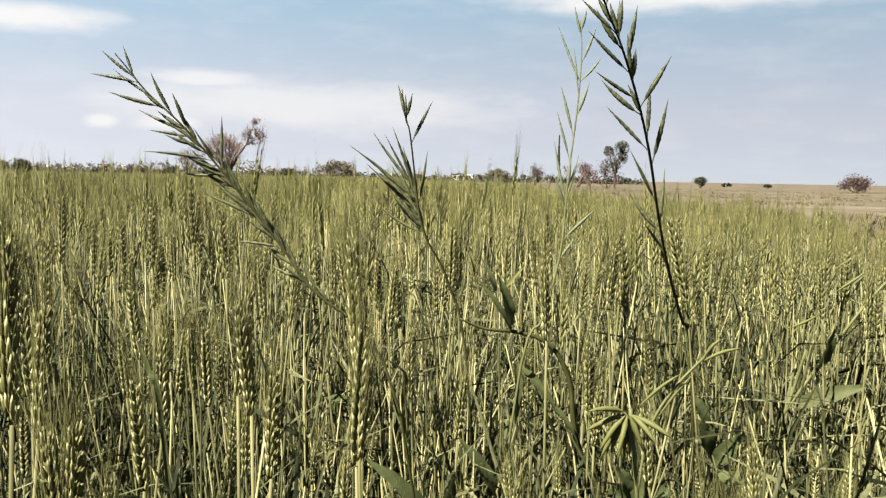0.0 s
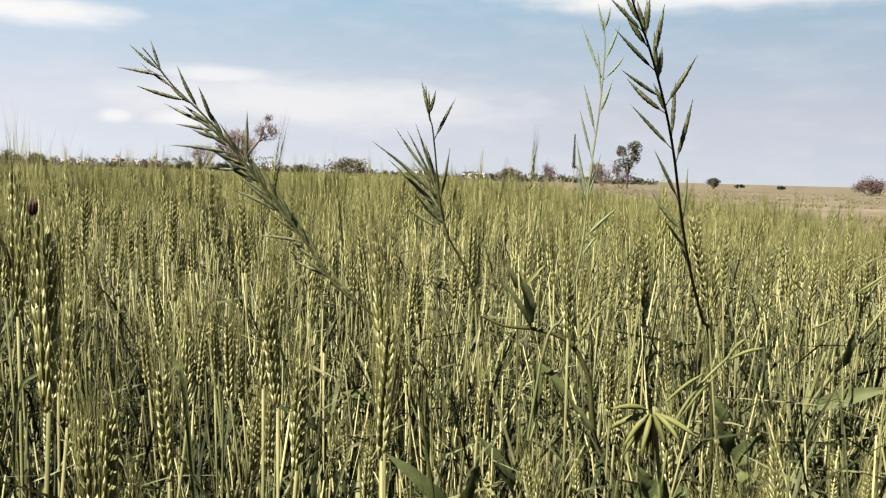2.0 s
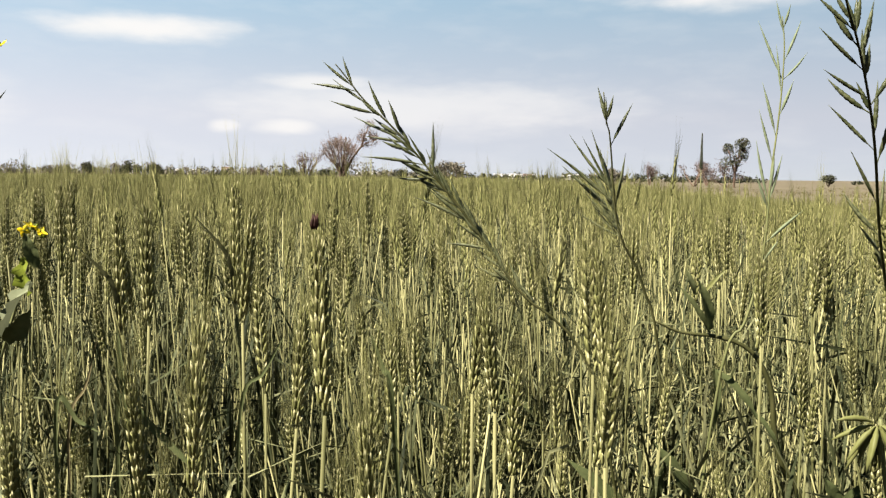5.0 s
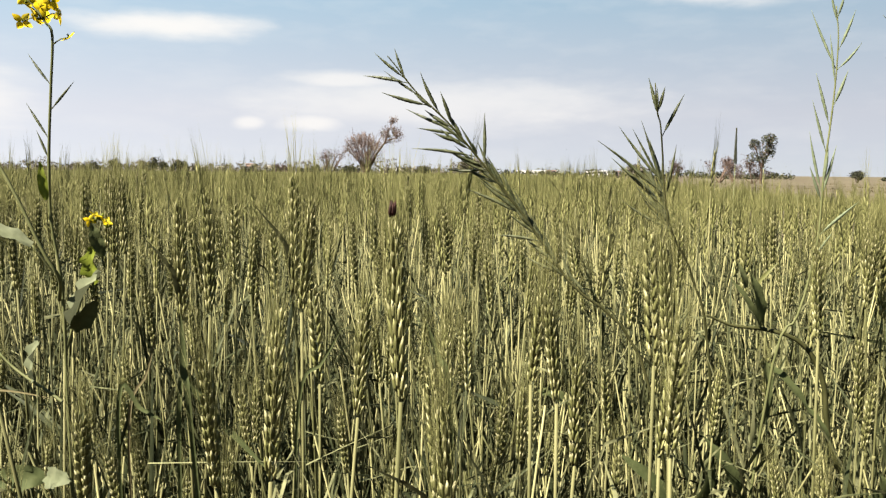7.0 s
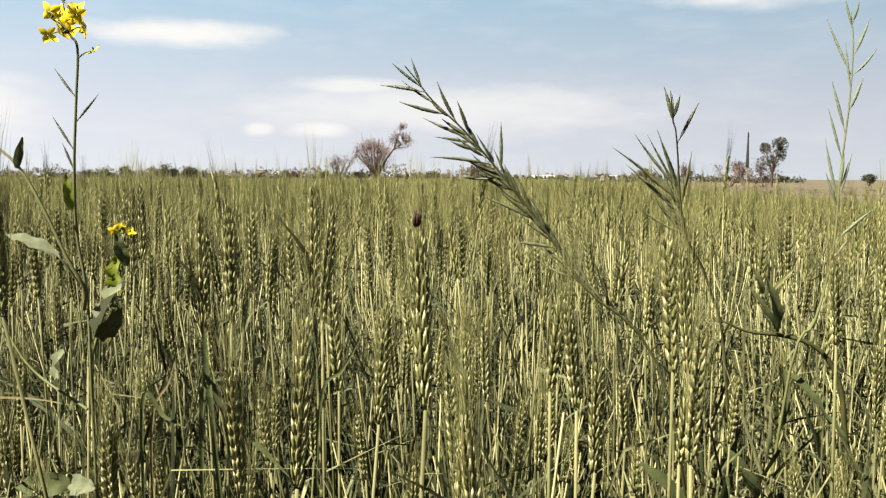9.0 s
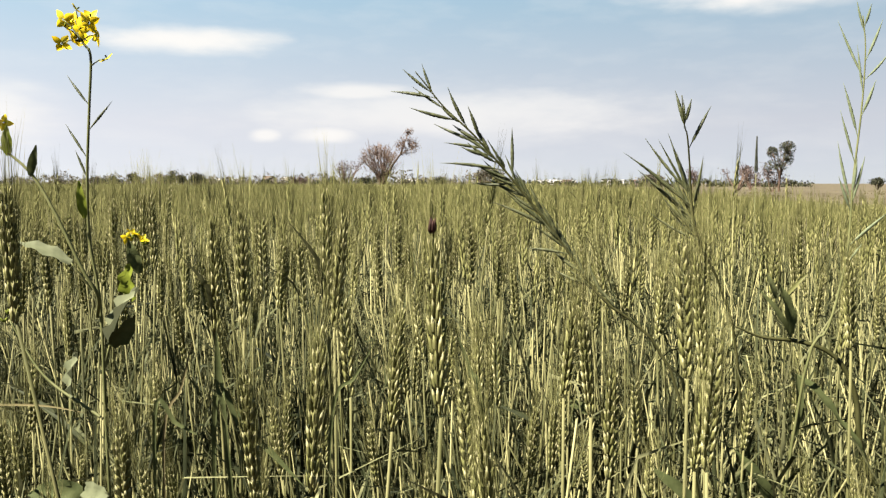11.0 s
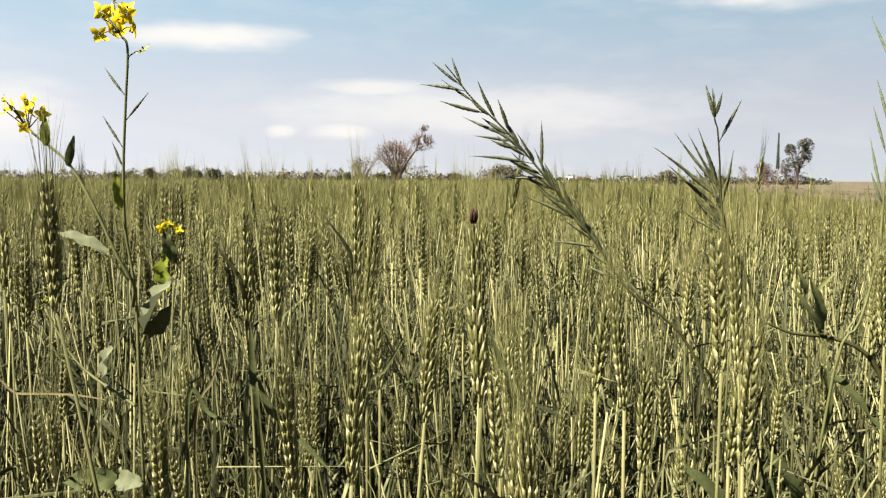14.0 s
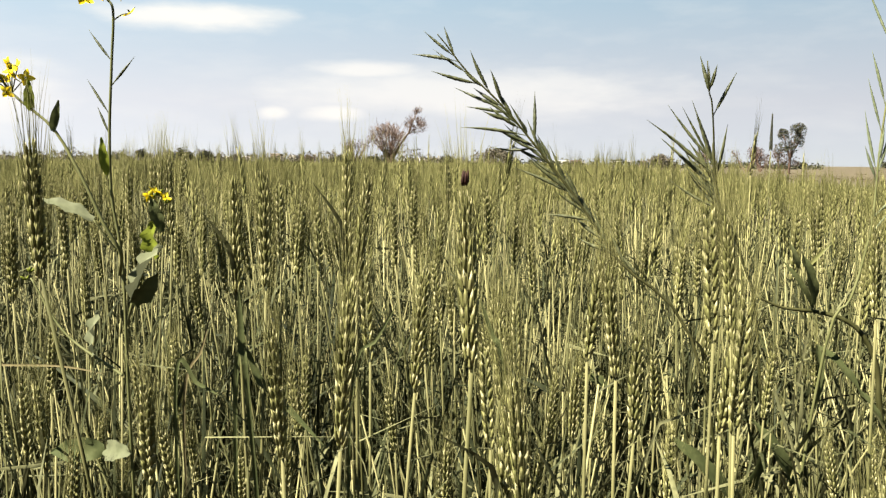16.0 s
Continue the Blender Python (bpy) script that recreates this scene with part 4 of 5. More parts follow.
leafy_weed("leafy_weed", "bent weed stem with dark drooping leaves",
           [([(0.20, 1.0, 0.03), (0.145, 0.98, 0.459), (0.125, 0.98, 0.506), (0.112, 0.98, 0.541), (0.107, 0.98, 0.573), (0.103, 0.98, 0.608), (0.093, 0.98, 0.634), (0.079, 0.98, 0.654), (0.058, 0.98, 0.666), (0.030, 0.98, 0.672)], 0.0042),
            ([(0.030, 0.98, 0.672), (0.012, 0.978, 0.673), (-0.007, 0.976, 0.676), (-0.032, 0.972, 0.687)], 0.0024)],
           [((0.029, 0.972, 0.680), (0.011, 0.962, 0.742), 0.017, M_BROAD, (0.75, -1, -0.1)), ((0.029, 0.972, 0.676), (-0.010, 0.962, 0.733), 0.009, M_BROAD, (0.7, -0.8, 0)), ((0.010, 0.966, 0.722), (-0.002, 0.962, 0.752), 0.008, M_SMOOTH, (0.2, -1, 0.3)),
            ((0.018, 0.966, 0.722), (0.042, 0.962, 0.752), 0.005, M_YPOD, (-0.3, -1, 0.3)), ((0.038, 0.972, 0.632), (0.089, 0.966, 0.572), 0.015, M_BROAD, (0.75, -0.55, 0.1)), ((0.080, 0.968, 0.586), (0.112, 0.966, 0.538), 0.011, M_BROAD, (0.75, -0.55, 0.1)),
            ((0.036, 0.974, 0.634), (0.036, 0.964, 0.562), 0.013, M_BROAD, (0.5, -0.8, 0.0))])
leafy_weed("leafy_weed", "low weed with broad dull green leaves",
           [([(0.19, 1.0, 0.03), (0.185, 0.98, 0.35), (0.18, 0.97, 0.47)], 0.0022)],
           [((0.178, 0.97, 0.470), (0.222, 0.94, 0.492), 0.034, M_BROAD, (0.1, -0.7, 0.7)), ((0.178, 0.97, 0.470), (0.143, 0.94, 0.490), 0.030, M_BROAD, (-0.3, -0.7, 0.7)), ((0.180, 0.97, 0.47), (0.160, 0.96, 0.515), 0.022, M_BROAD, (0.4, -1, 0.2)), ((0.18, 0.97, 0.46), (0.20, 0.96, 0.51), 0.020, M_BROAD, (-0.5, -1, 0.2))])
leafy_weed("leafy_weed", "low weed with broad dull green leaves",
           [([(0.34, 1.12, 0.03), (0.335, 1.1, 0.35), (0.32, 1.1, 0.47)], 0.0022)],
           [((0.318, 1.1, 0.480), (0.275, 1.08, 0.545), 0.030, M_BROAD, (0.5, -0.8, 0.3)), ((0.320, 1.1, 0.470), (0.352, 1.08, 0.520), 0.026, M_BROAD, (-0.5, -0.9, 0.2)), ((0.325, 1.1, 0.46), (0.358, 1.07, 0.450), 0.032, M_BROAD, (-0.2, -0.7, 0.7)), ((0.31, 1.1, 0.52), (0.285, 1.1, 0.57), 0.018, M_BROAD, (0.4, -1, 0.2))])
leafy_weed("leafy_weed", "low weed with long smooth green leaves",
           [([(-0.05, 0.92, 0.03), (-0.055, 0.91, 0.30), (-0.058, 0.90, 0.47)], 0.002)],
           [((-0.058, 0.9, 0.470), (-0.135, 0.885, 0.545), 0.020, M_BROAD, (-0.3, -0.5, 0.8)), ((-0.058, 0.9, 0.470), (-0.03, 0.88, 0.545), 0.020, M_BROAD, (0.6, -0.9, 0.1)), ((0.02, 0.98, 0.462), (-0.032, 0.97, 0.542), 0.022, M_BROAD, (0.5, -0.7, 0.5)), ((-0.19, 1.36, 0.455), (-0.258, 1.34, 0.485), 0.028, M_BROAD, (-0.2, -0.5, 0.8))])


def wheat_leaf(label, pts, width, mat):
    """A long folded blade that rises from the soil and then follows the given points."""
    a = Vector(pts[0])
    root = thing("wheat_leaf", (a.x, a.y, 0.03), label, "leaf")
    foot = Vector((a.x - 1.6 * (pts[1][0] - a.x), a.y + 0.03, 0.03))
    line = curve_through([Vector(p) - Vector(root.location) for p in [foot, foot.lerp(a, 0.55) + Vector((0, 0.01, 0.05))] + list(pts)], 22)
    v, f = [], []
    for i, p in enumerate(line):
        d = (line[min(i + 1, 22)] - line[max(i - 1, 0)]).normalized()
        side = d.cross(Vector((0.25, -1, 0.35))).normalized()
        w = width * min(1, 0.25 + (i / 14) ** 2) * (1 - (i / 22) ** 6) + 0.0004
        v += [p - side * w / 2, p + d.cross(side) * w * 0.22, p + side * w / 2]
    for i in range(22):
        o = i * 3
        f += [(o, o + 1, o + 4, o + 3), (o + 1, o + 2, o + 5, o + 4)]
    part("blade", Shape().add(v, f), mat, root)


wheat_leaf("broken dark green wheat blade bent down between straws",
           [(-0.51, 0.62, 0.667), (-0.487, 0.62, 0.65), (-0.461, 0.62, 0.627), (-0.431, 0.62, 0.599)], 0.0065, M_BROAD)
wheat_leaf("narrow dark green wheat blade slanting between straws",
           [(-0.568, 0.62, 0.651), (-0.547, 0.62, 0.645), (-0.527, 0.62, 0.636)], 0.0038, M_BROAD)
wheat_leaf("thin dry straw lying across the wheat",
           [(-0.84, 0.7, 0.623), (-0.812, 0.7, 0.625), (-0.744, 0.7, 0.628), (-0.692, 0.7, 0.623)], 0.0022, M_DRYGRASS)
wheat_leaf("stiff dark green wheat blade slanting upward",
           [(-0.419, 0.66, 0.645), (-0.397, 0.66, 0.684), (-0.378, 0.66, 0.717)], 0.003, M_BROAD)
wheat_leaf("broad dark green wheat blade standing upright",
           [(-0.491, 0.6, 0.651), (-0.495, 0.6, 0.684), (-0.496, 0.6, 0.708), (-0.497, 0.6, 0.733)], 0.0062, M_BROAD)
wheat_leaf("pale dry straw leaning between the stalks",
           [(-0.584, 0.66, 0.616), (-0.565, 0.66, 0.665), (-0.553, 0.66, 0.708)], 0.0026, M_DRYGRASS)
wheat_leaf("stiff dark green wheat blade slanting upward",
           [(-0.291, 0.7, 0.649), (-0.301, 0.7, 0.685), (-0.312, 0.7, 0.716)], 0.005, M_BROAD)


# ---- trees, scrub and the village on the skyline ----
def grow(wood, tips, rng, p, d, length, r, depth, spread, up=0.15):
    n = 4
    pts, q, w = [p.copy()], p.copy(), d.normalized()
    for i in range(n):
        w = (w + Vector((rng.gauss(0, 0.13), rng.gauss(0, 0.13), rng.gauss(up * 0.3, 0.08)))).normalized()
        q = q + w * length / n
        pts.append(q.copy())
    tube(wood, pts, [r * (1 - 0.4 * i / n) for i in range(n + 1)], 5 if depth > 1 else 3)
    if depth == 0:
        tips.append((q, w))
        return
    for k in range(rng.choice((2, 3, 3))):
        a = frame_of(w)
        t = rng.uniform(0, 6.283)
        dd = (w + (a[0] * math.cos(t) + a[1] * math.sin(t)) * spread * rng.uniform(0.5, 1.1) + Vector((0, 0, up))).normalized()
        grow(wood, tips, rng, pts[rng.choice((2, 3, 4, 4))], dd, length * rng.uniform(0.6, 0.8), r * 0.58, depth - 1, spread, up)


def clumps(sh, rng, tips, per, size, spread, twigs=0):
    for p, d in tips:
        for k in range(per):
            c = p + Vector((rng.gauss(0, spread), rng.gauss(0, spread), rng.gauss(0, spread * 0.8)))
            a = Vector((rng.uniform(-1, 1), rng.uniform(-1, 1), rng.uniform(-1, 1))).normalized()
            b = a.cross(Vector((rng.uniform(-1, 1), rng.uniform(-1, 1), rng.uniform(-1, 1)))).normalized()
            s = size * rng.uniform(0.5, 1.3)
            sh.add([c - a * s, c + b * s * 0.45, c + a * s, c - b * s * 0.45], [(0, 1, 2, 3)])
        for k in range(twigs):
            dd = d + Vector((rng.gauss(0, 0.5), rng.gauss(0, 0.5), rng.gauss(0.1, 0.4)))
            spike(sh, p, dd, rng.uniform(0.25, 0.6), 0.011, flat=True)


def tree(name, label, at, stems, depth, length, r, spread, leaf_mat, per, size, cl, twigs, seed_no, category="tree", group="", bole=0.0):
    rng = random.Random(seed_no)
    root = thing(name, at, label, category, group)
    wood, tips = Shape(), []
    for d, k in stems:
        start = Vector((d[0] * 0.08, d[1] * 0.08, -0.05))
        if bole:
            fork = Vector((d[0] * 0.42, d[1] * 0.3, bole * rng.uniform(0.9, 1.1)))
            tube(wood, [start, start.lerp(fork, 0.5) - Vector((d[0] * 0.08, 0, 0)), fork], [r * k * 1.25, r * k * 1.05, r * k], 6)
            start = fork
        grow(wood, tips, rng, start, Vector(d), length * k, r * k, depth, spread)
    part("trunk", wood, M_BARK, root)
    crown = Shape()
    clumps(crown, rng, tips, per, size, cl, twigs)
    part("crown", crown, leaf_mat, root)
    return root


def bare_tree():
    """Several stems from one foot, a goblet of limbs hung with fine twigs, and a long limb with a clump of its own."""
    rng = random.Random(14)
    root = thing("bare_tree", (-17.3, 60, 0), "old bare brown tree with fanned limbs and a lopsided crown", "tree")
    wood, twigs, leaves = Shape(), Shape(), Shape()

    def limb(pts, r0, r1, sides=5):
        line = curve_through([Vector(p) for p in pts], 8)
        line = [p + Vector((rng.gauss(0, 0.03), rng.gauss(0, 0.03), rng.gauss(0, 0.03))) * (0 < k < 8) for k, p in enumerate(line)]
        tube(wood, line, [r0 + (r1 - r0) * k / 8 for k in range(9)], sides)
        return line

    def haze(c, rad, n_twig, n_leaf, hollow):
        for k in range(n_twig + n_leaf):
            d = Vector((rng.gauss(0, 1), rng.gauss(0, 1), rng.gauss(0, 1))).normalized()
            q = Vector(c) + Vector((d.x * rad[0], d.y * rad[1], d.z * rad[2])) * (hollow + (1 - hollow) * rng.random()) * rng.uniform(0.85, 1.08)
            if noise.noise(q * 1.7) < -0.22:
                continue
            if k < n_twig:
                spike(twigs, q, d + Vector((rng.gauss(0, 0.4), rng.gauss(0, 0.4), 0.7)), rng.uniform(0.2, 0.45), 0.008, flat=True)
            else:
                a = Vector((rng.uniform(-1, 1), rng.uniform(-1, 1), rng.uniform(-1, 1))).normalized() * rng.uniform(0.03, 0.06)
                b = a.orthogonal() * 0.6
                leaves.add([q - a, q + b, q + a, q - b], [(0, 1, 2, 3)])

    dome, rad = Vector((-0.15, 0, 2.75)), Vector((1.55, 1.3, 1.2))
    for k, (ax, az) in enumerate([(-1.0, 0.10), (-0.92, 0.5), (-0.65, 0.8), (-0.35, 0.95), (0.0, 1.0), (0.3, 0.95), (0.6, 0.8), (0.85, 0.45), (0.95, 0.0), (-0.5, 0.6), (0.2, 0.7)]):
        ay = rng.uniform(-0.6, 0.6)
        end = dome + Vector((ax * rad.x, ay * rad.y * 0.7, az * rad.z)) * 0.95
        foot = Vector((0.22 * math.sin(k * 2.1), 0.2 * math.cos(k * 2.1), -0.05))
        fork = Vector((ax * 0.32, ay * 0.3, rng.uniform(1.15, 1.5)))
        line = limb([foot, foot * 0.5 + Vector((ax * 0.05, 0, 0.7)), fork, fork.lerp(end, 0.5) + Vector((0, 0, 0.1)), end], 0.105, 0.022)
        for q in range(5):
            b = line[rng.choice((4, 5, 6, 7))]
            e = b + (end - fork).normalized() * rng.uniform(0.3, 0.7) + Vector((rng.gauss(0, 0.4), rng.gauss(0, 0.4), rng.gauss(0.15, 0.25)))
            limb([b, b.lerp(e, 0.5) + Vector((0, 0, 0.06)), e], 0.028, 0.010, 3)
    haze(dome, rad, 2500, 1300, 0.4)
    for end in ((2.7, 0.1, 3.7), (2.2, -0.2, 4.7), (1.7, 0.2, 4.1), (2.4, 0.3, 3.2)):
        line = limb([(0.1, 0.05, -0.05), (0.3, 0.05, 1.2), (0.9, 0, 2.3), (1.5, 0, 3.1), end], 0.10, 0.02)
        for q in range(5):
            b = line[rng.choice((6, 7, 8))]
            e = b + Vector((rng.gauss(0.1, 0.35), rng.gauss(0, 0.35), rng.gauss(0.2, 0.3)))
            limb([b, b.lerp(e, 0.5) + Vector((0, 0, 0.05)), e], 0.022, 0.009, 3)
    haze((2.05, 0, 3.75), (0.95, 0.8, 0.75), 700, 1200, 0.1)
    haze((2.15, 0, 4.75), (0.42, 0.4, 0.38), 60, 160, 0.0)
    part("trunk", wood, M_BARK, root)
    part("brushwood", twigs, M_TWIG, root)
    part("crown", leaves, M_DRYLEAF, root, "sparse withered brown leaves")


bare_tree()


def field_tree():
    """A slim trunk that parts into two limbs, each with a dark clump, over a twiggy skirt."""
    rng = random.Random(29)
    root = thing("field_tree", (17.6, 90, 0), "thin tree with two dark leafy clumps", "tree")
    wood, leaves = Shape(), Shape()

    def limb(pts, r0, r1, sides=5):
        line = curve_through([Vector(p) for p in pts], 8)
        tube(wood, line, [r0 + (r1 - r0) * k / 8 for k in range(9)], sides)
        return line

    for c, rad, n in (((-0.75, 0, 4.15), (0.60, 0.6, 0.62), 620), ((0.72, 0.1, 4.6), (0.85, 0.8, 0.75), 1100), ((0.95, 0, 3.5), (0.5, 0.5, 0.7), 300), ((-0.35, 0, 2.7), (1.35, 1.1, 0.75), 620), ((0.1, -0.2, 3.5), (0.6, 0.6, 0.5), 160)):
        c = Vector(c)
        line = limb([(0, 0, -0.05), (0.03, 0, 1.3), (c.x * 0.35, c.y, 2.0 + 0.1 * c.z), c], 0.12, 0.03)
        for k in range(9):
            e = c + Vector((rng.gauss(0, rad[0] * 0.6), rng.gauss(0, rad[1] * 0.6), rng.gauss(0, rad[2] * 0.6)))
            b = line[rng.choice((5, 6, 7))]
            limb([b, b.lerp(e, 0.5) + Vector((0, 0, 0.1)), e], 0.03, 0.012, 3)
        for k in range(n):
            d = Vector((rng.gauss(0, 1), rng.gauss(0, 1), rng.gauss(0, 1))).normalized() * rng.random() ** 0.45
            q = c + Vector((d.x * rad[0], d.y * rad[1], d.z * rad[2]))
            if noise.noise(q * 2.1) < -0.18:
                continue
            a = Vector((rng.uniform(-1, 1), rng.uniform(-1, 1), rng.uniform(-1, 1))).normalized() * rng.uniform(0.06, 0.12)
            b = a.orthogonal() * 0.5
            leaves.add([q - a, q + b, q + a, q - b], [(0, 1, 2, 3)])
    part("trunk", wood, M_BARK, root)
    part("crown", leaves, M_TREELEAF, root)


field_tree()
tree("field_shrub", "brown leafless shrub at the foot of the tree", (17.0, 90.5, 0), [((-1.1, 0, 1), 0.9), ((-0.6, 0, 1), 1.0), ((-0.2, 0.2, 1), 1.0), ((0.3, 0, 1.1), 1.0), ((0.8, 0, 1), 0.9)], 2, 1.1, 0.06, 0.7, M_DRYLEAF, 30, 0.09, 0.28, 8, 10, "shrub")
tree("field_shrub", "round reddish-brown shrub on the fallow land", (44.4, 90, 0), [((-0.9, 0, 0.8), 0.9), ((-0.5, 0.3, 1), 1), ((-0.1, -0.3, 1.1), 1.0), ((0.3, 0.2, 1.1), 1.0), ((0.6, -0.2, 1.0), 1), ((1.0, 0, 0.7), 0.9)],
     2, 0.80, 0.05, 0.75, M_DRYLEAF, 80, 0.10, 0.30, 8, 12, "shrub")
# along the skyline: x, y, width, height, kind
SKYLINE = [(15.0, 100, 3.4, 3.1, "bare"), (-31.9, 95, 2.1, 4.2, "bare"), (4.4, 90, 2.4, 1.9, "scrub"), (10.7, 110, 2.0, 2.9, "bare"), (18.9, 115, 1.8, 3.2, "bare"), (36.3, 120, 1.7, 1.8, "green"),
           (50.1, 150, 3.2, 0.9, "green"), (53.9, 140, 1.2, 0.8, "green"), (-10.6, 70, 2.4, 2.3, "scrub"), (-21.1, 100, 2.0, 1.9, "green"), (-40.2, 100, 2.0, 1.9, "bare"), (-43.0, 100, 0.8, 1.0, "green"),
           (-18.6, 80, 0.9, 1.0, "green"), (-10.8, 75, 2.8, 2.4, "scrub"), (5.0, 90.6, 2.0, 1.8, "scrub"), (-98.5, 130, 4.0, 2.0, "scrub"), (-87.7, 130, 2.8, 2.5, "green"), (-77.1, 120, 2.1, 2.7, "green"),
           (-79.0, 130, 3.6, 2.8, "scrub"), (-67.3, 115, 2.0, 2.7, "green"), (-65.7, 115, 1.3, 2.3, "green"), (-54.6, 100, 1.2, 2.3, "green"), (-98.4, 140, 3.4, 2.5, "scrub"), (-71.7, 140, 5.0, 1.8, "scrub"),
           (-63.1, 140, 3.2, 1.7, "green"), (-47.7, 130, 4.0, 1.7, "green"), (-46.1, 130, 2.0, 2.0, "green"), (-37.1, 120, 1.9, 1.9, "green")]
KINDS = {"bare": (M_DRYLEAF, "leafless brown shrub on the skyline", 26, 0.10, 7), "scrub": (M_SCRUB, "dull green scrub on the skyline", 34, 0.13, 2), "green": (M_TREELEAF, "dark green bushy tree on the skyline", 44, 0.13, 2)}
for i, (x, y, w, h, k) in enumerate(SKYLINE):
    mat, label, per, size, tw = KINDS[k]
    a = w / h
    tree("skyline_bush", label, (x, y, 0), [((-0.55 * a, 0.1, 1), 1), ((-0.1 * a, -0.3, 1.1), 1), ((0.2 * a, 0.3, 1.1), 1), ((0.6 * a, 0, 1), 1)], 2, h * 0.42, 0.03 * h, 0.6, mat, per, size, 0.10 * h, tw, 40 + i, "bush", "bushes on the skyline")


def hedge(name, x0, x1, y, height, mat, label, seed_no):
    rng = random.Random(seed_no)
    sh = Shape()
    tips = []
    n = int(abs(x1 - x0) / 0.7)
    for i in range(n):
        x = x0 + (x1 - x0) * (i + rng.random()) / n
        h = height * (0.55 + 0.55 * abs(noise.noise((x * 0.07, 0.5, seed_no)))) * rng.uniform(0.6, 1.15)
        for k in range(3):
            tips.append((Vector((x + rng.gauss(0, 0.5), y + rng.gauss(0, 1.0), h * rng.uniform(0.2, 0.95))), Vector((0, 0, 1))))
    clumps(sh, rng, tips, 10, 0.42, 0.42)
    return tagged(part(name, sh, mat), label, "scrub", kind="stuff")


hedge("far_scrub", -330, -40, 260, 6.0, M_SCRUB, "low line of far scrub and trees", 1)
hedge("far_scrub", -75, 48, 210, 2.2, M_TREELEAF, "low line of far scrub and trees", 2)
hedge("far_scrub", -190, -20, 150, 2.1, M_SCRUB, "low weedy bank at the end of the field", 3)


def house(x, y, w, d, h, mat, label):
    root = thing("village_house", (x, y, 0), label, "house", "houses of the village")

    def box(sh, x0, x1, y0, y1, z0, z1):
        v = [(a, b, c) for c in (z0, z1) for a, b in ((x0, y0), (x1, y0), (x1, y1), (x0, y1))]
        sh.add(v, [(0, 3, 2, 1), (4, 5, 6, 7), (0, 1, 5, 4), (1, 2, 6, 5), (2, 3, 7, 6), (3, 0, 4, 7)])

    sh = Shape()
    box(sh, -w / 2, w / 2, 0, d, -0.2, h)
    part("wall", sh, mat, root, smooth=False)
    roof = Shape()
    box(roof, -w / 2 - 0.15, w / 2 + 0.15, -0.15, d + 0.15, h, h + 0.25)
    part("roof", roof, mat, root, smooth=False)
    for k in (-0.28, 0.28):
        win = Shape()
        box(win, w * k - 0.5, w * k + 0.5, -0.06, 0.05, h * 0.45, h * 0.45 + 1.1)
        part("window", win, M_OPEN, root, smooth=False)
    dr = Shape()
    box(dr, -0.5, 0.5, -0.06, 0.05, 0, 2.05)
    part("door", dr, M_OPEN, root, smooth=False)


for x, w, h, m in [(-214, 4.0, 3.6, M_WALL), (-207, 6.0, 3.5, M_WALL), (-185, 4.5, 5.0, M_MUD), (-181, 3.5, 4.4, M_WALL), (-110, 5.0, 3.2, M_WALL), (-104, 5.0, 3.2, M_WALL), (-36, 6.5, 2.6, M_WALL), (-26, 6.0, 2.4, M_WALL), (-19, 6.0, 2.4, M_WALL),
                   (1.2, 9.0, 2.2, M_WALL), (13.5, 4.0, 2.6, M_MUD), (4.5, 7.0, 2.5, M_WALL), (-30, 7.0, 2.6, M_WALL), (-20, 4.5, 2.6, M_MUD), (-250, 5.0, 3.4, M_WALL), (-230, 5.0, 3.3, M_MUD)]:
    house(x, 420 + 13 * math.sin(x), w, 5.0, h, m, "small flat-roofed whitewashed village house" if m is M_WALL else "small flat-roofed mud-brick village house")


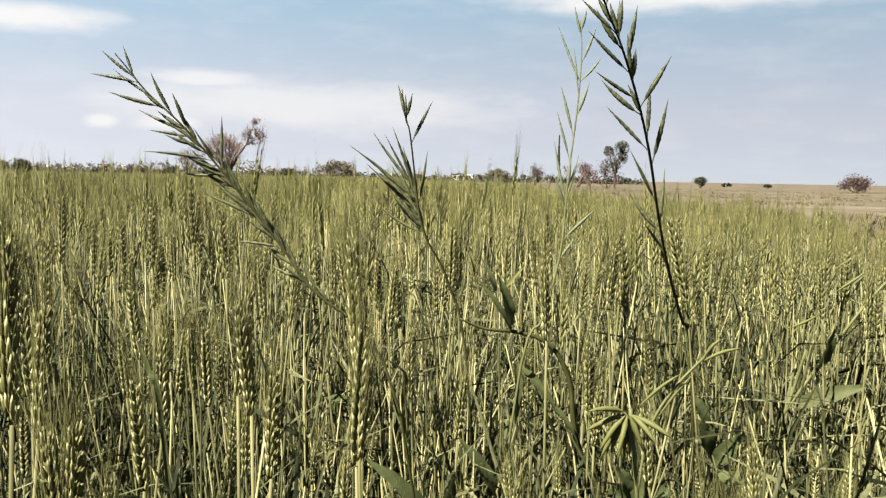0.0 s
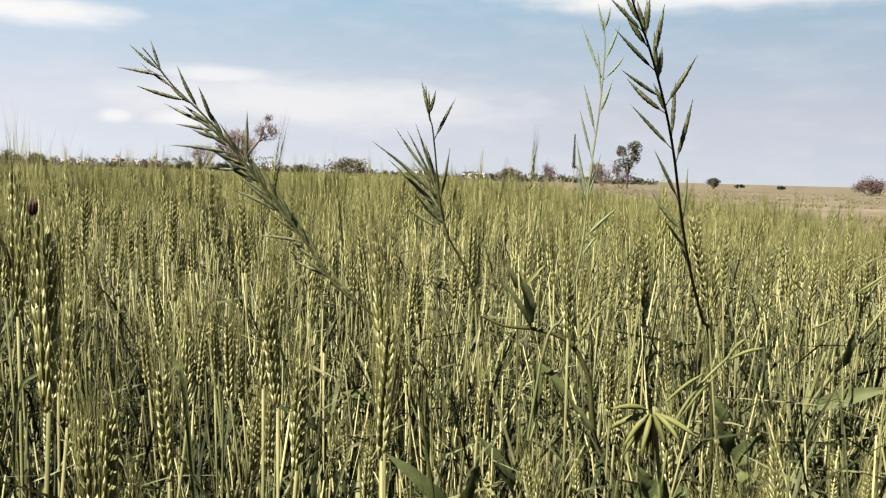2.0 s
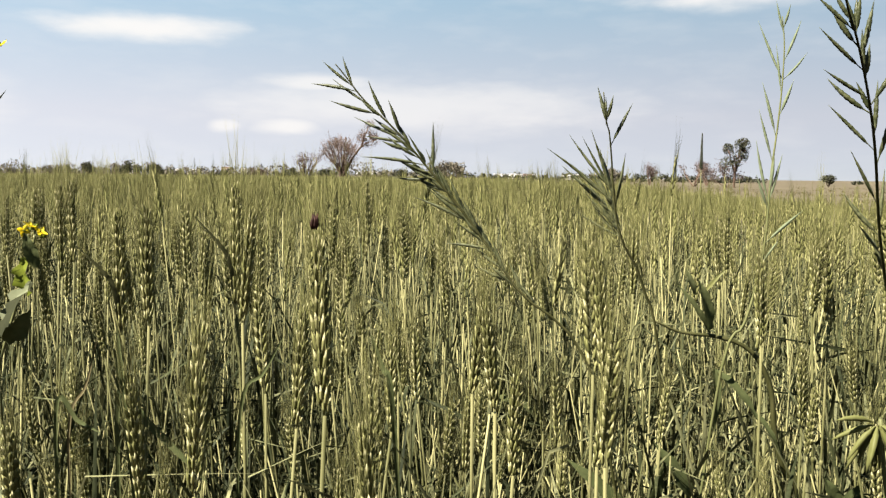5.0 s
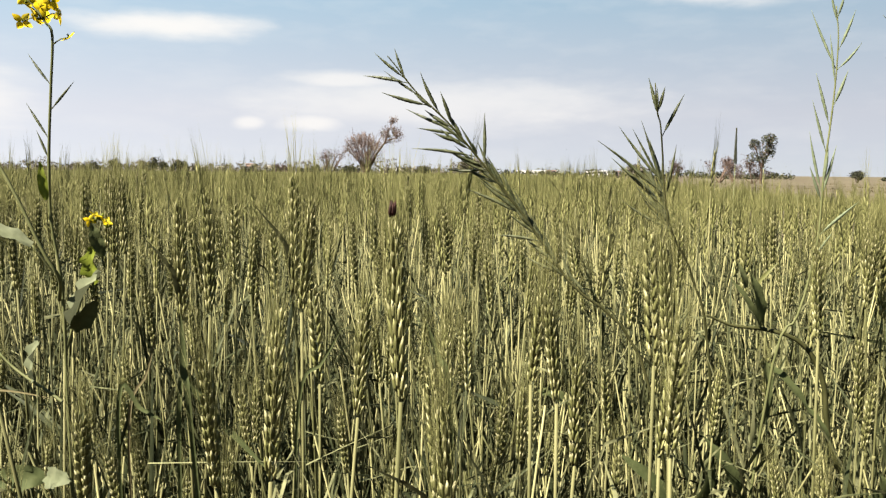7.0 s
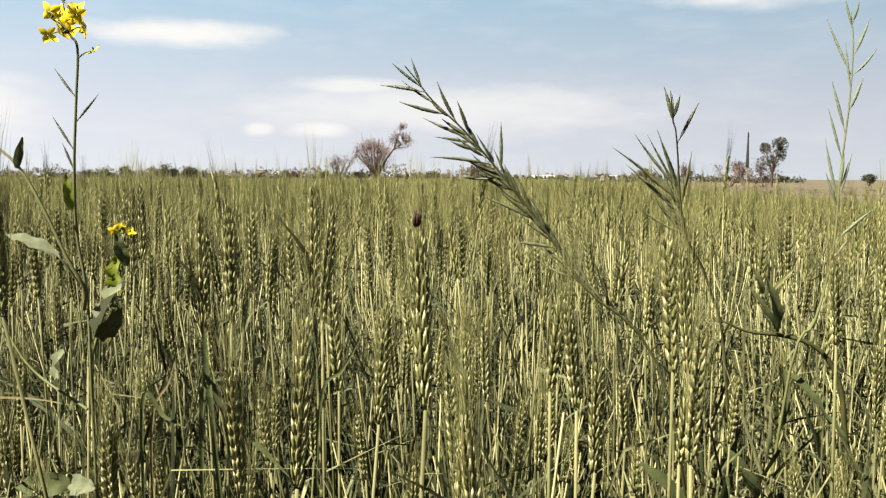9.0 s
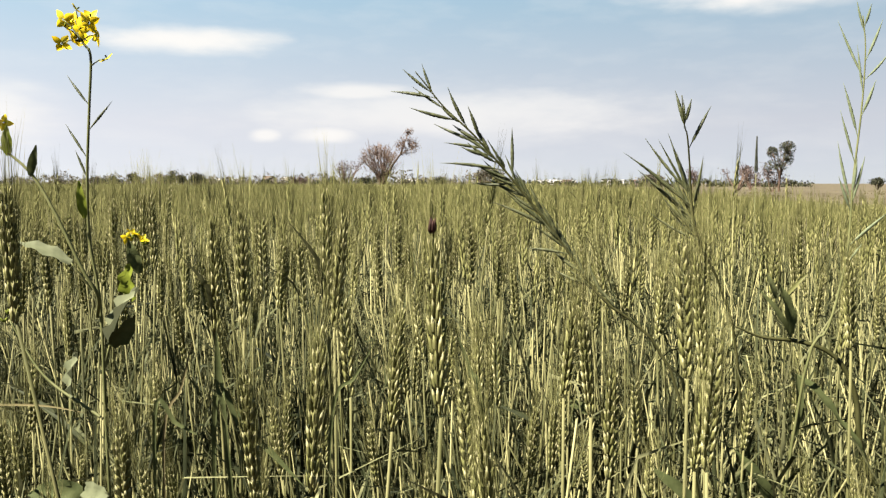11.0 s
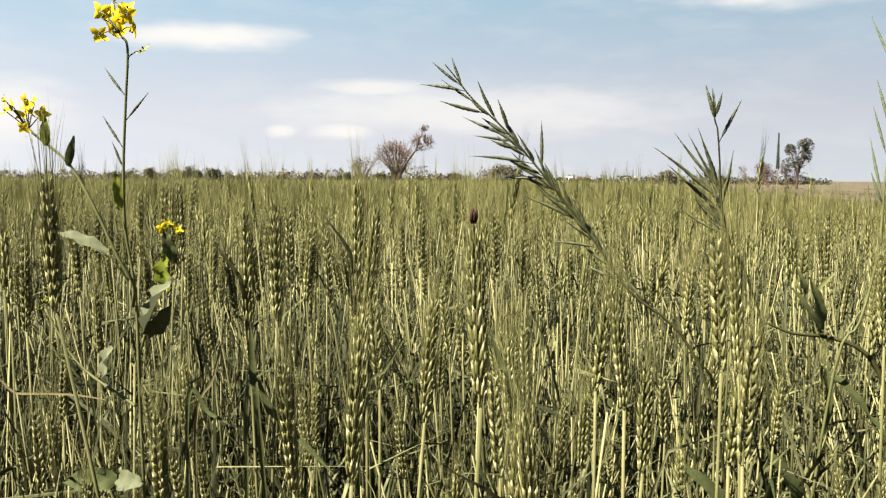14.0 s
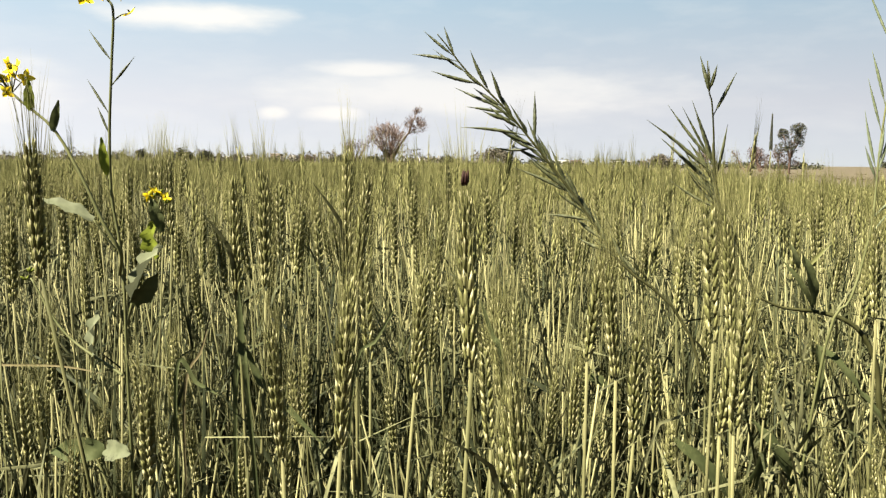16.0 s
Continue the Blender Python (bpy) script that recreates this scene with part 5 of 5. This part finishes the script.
def dry_tufts():
    """Low dry grass on the fallow land."""
    rng = random.Random(77)
    sh = Shape()
    for i in range(5200):
        y = 8 + 90 * rng.random() ** 1.6
        x = field_edge(min(y, 30)) + 0.4 + rng.random() * y * 0.75
        if noise.noise((x * 0.12, y * 0.12, 4)) < -0.05:
            continue
        k = rng.uniform(0.5, 1.3)
        for j in range(4):
            a = rng.uniform(0, 6.283)
            b = Vector((x + rng.gauss(0, 0.08), y + rng.gauss(0, 0.08), 0))
            spike(sh, b, (math.cos(a) * 0.5, math.sin(a) * 0.5, 1), rng.uniform(0.08, 0.2) * k, 0.012 * k, flat=True)
    return tagged(part("dry_grass", sh, M_DRYGRASS), "sparse dry grass tufts on the fallow land", "grass", kind="stuff")


dry_tufts()


def husk():
    """A dark withered floret on the tip of the nearest ear."""
    sh = Shape()
    rng = random.Random(3)
    for k in range(5):
        seed(sh, (rng.uniform(-0.0012, 0.0012), rng.uniform(-0.0012, 0.0012), -0.001), (rng.uniform(-0.12, 0.12), rng.uniform(-0.12, 0.12), 1), rng.uniform(0.008, 0.011), 0.0026, None, 5, 2)
    ob = part("withered_floret", sh, M_DARK)
    ob.location = (-0.279, 0.439, 0.826)
    tagged(ob, "small dark withered floret on the tip of a wheat ear", "floret")


husk()


def tall_spike():
    """A dark seed spike that stands above the wheat."""
    root = thing("grass_spike", (0.34, 3.065, 0.03), "tall dark grass spike standing above the wheat", "grass")
    st, head = Shape(), Shape()
    tube(st, [(0, 0, 0), (0.002, 0, 0.45), (0.004, 0, 0.86)], [0.002, 0.0018, 0.0014], 6)
    part("stem", st, M_MSTEM, root)
    rng = random.Random(8)
    for i in range(180):
        z, a = 0.86 + 0.13 * i / 180, i * 2.4
        d = Vector((math.cos(a) * 0.3, math.sin(a) * 0.3, 1))
        seed(head, (0.004 + math.cos(a) * 0.003 * (1 - i / 220), math.sin(a) * 0.003 * (1 - i / 220), z), d, rng.uniform(0.010, 0.016) * (1.1 - 0.6 * i / 180), 0.0034 * (1 - 0.4 * i / 180), None, 4, 1)
    part("seed_head", head, M_TREELEAF, root)


tall_spike()
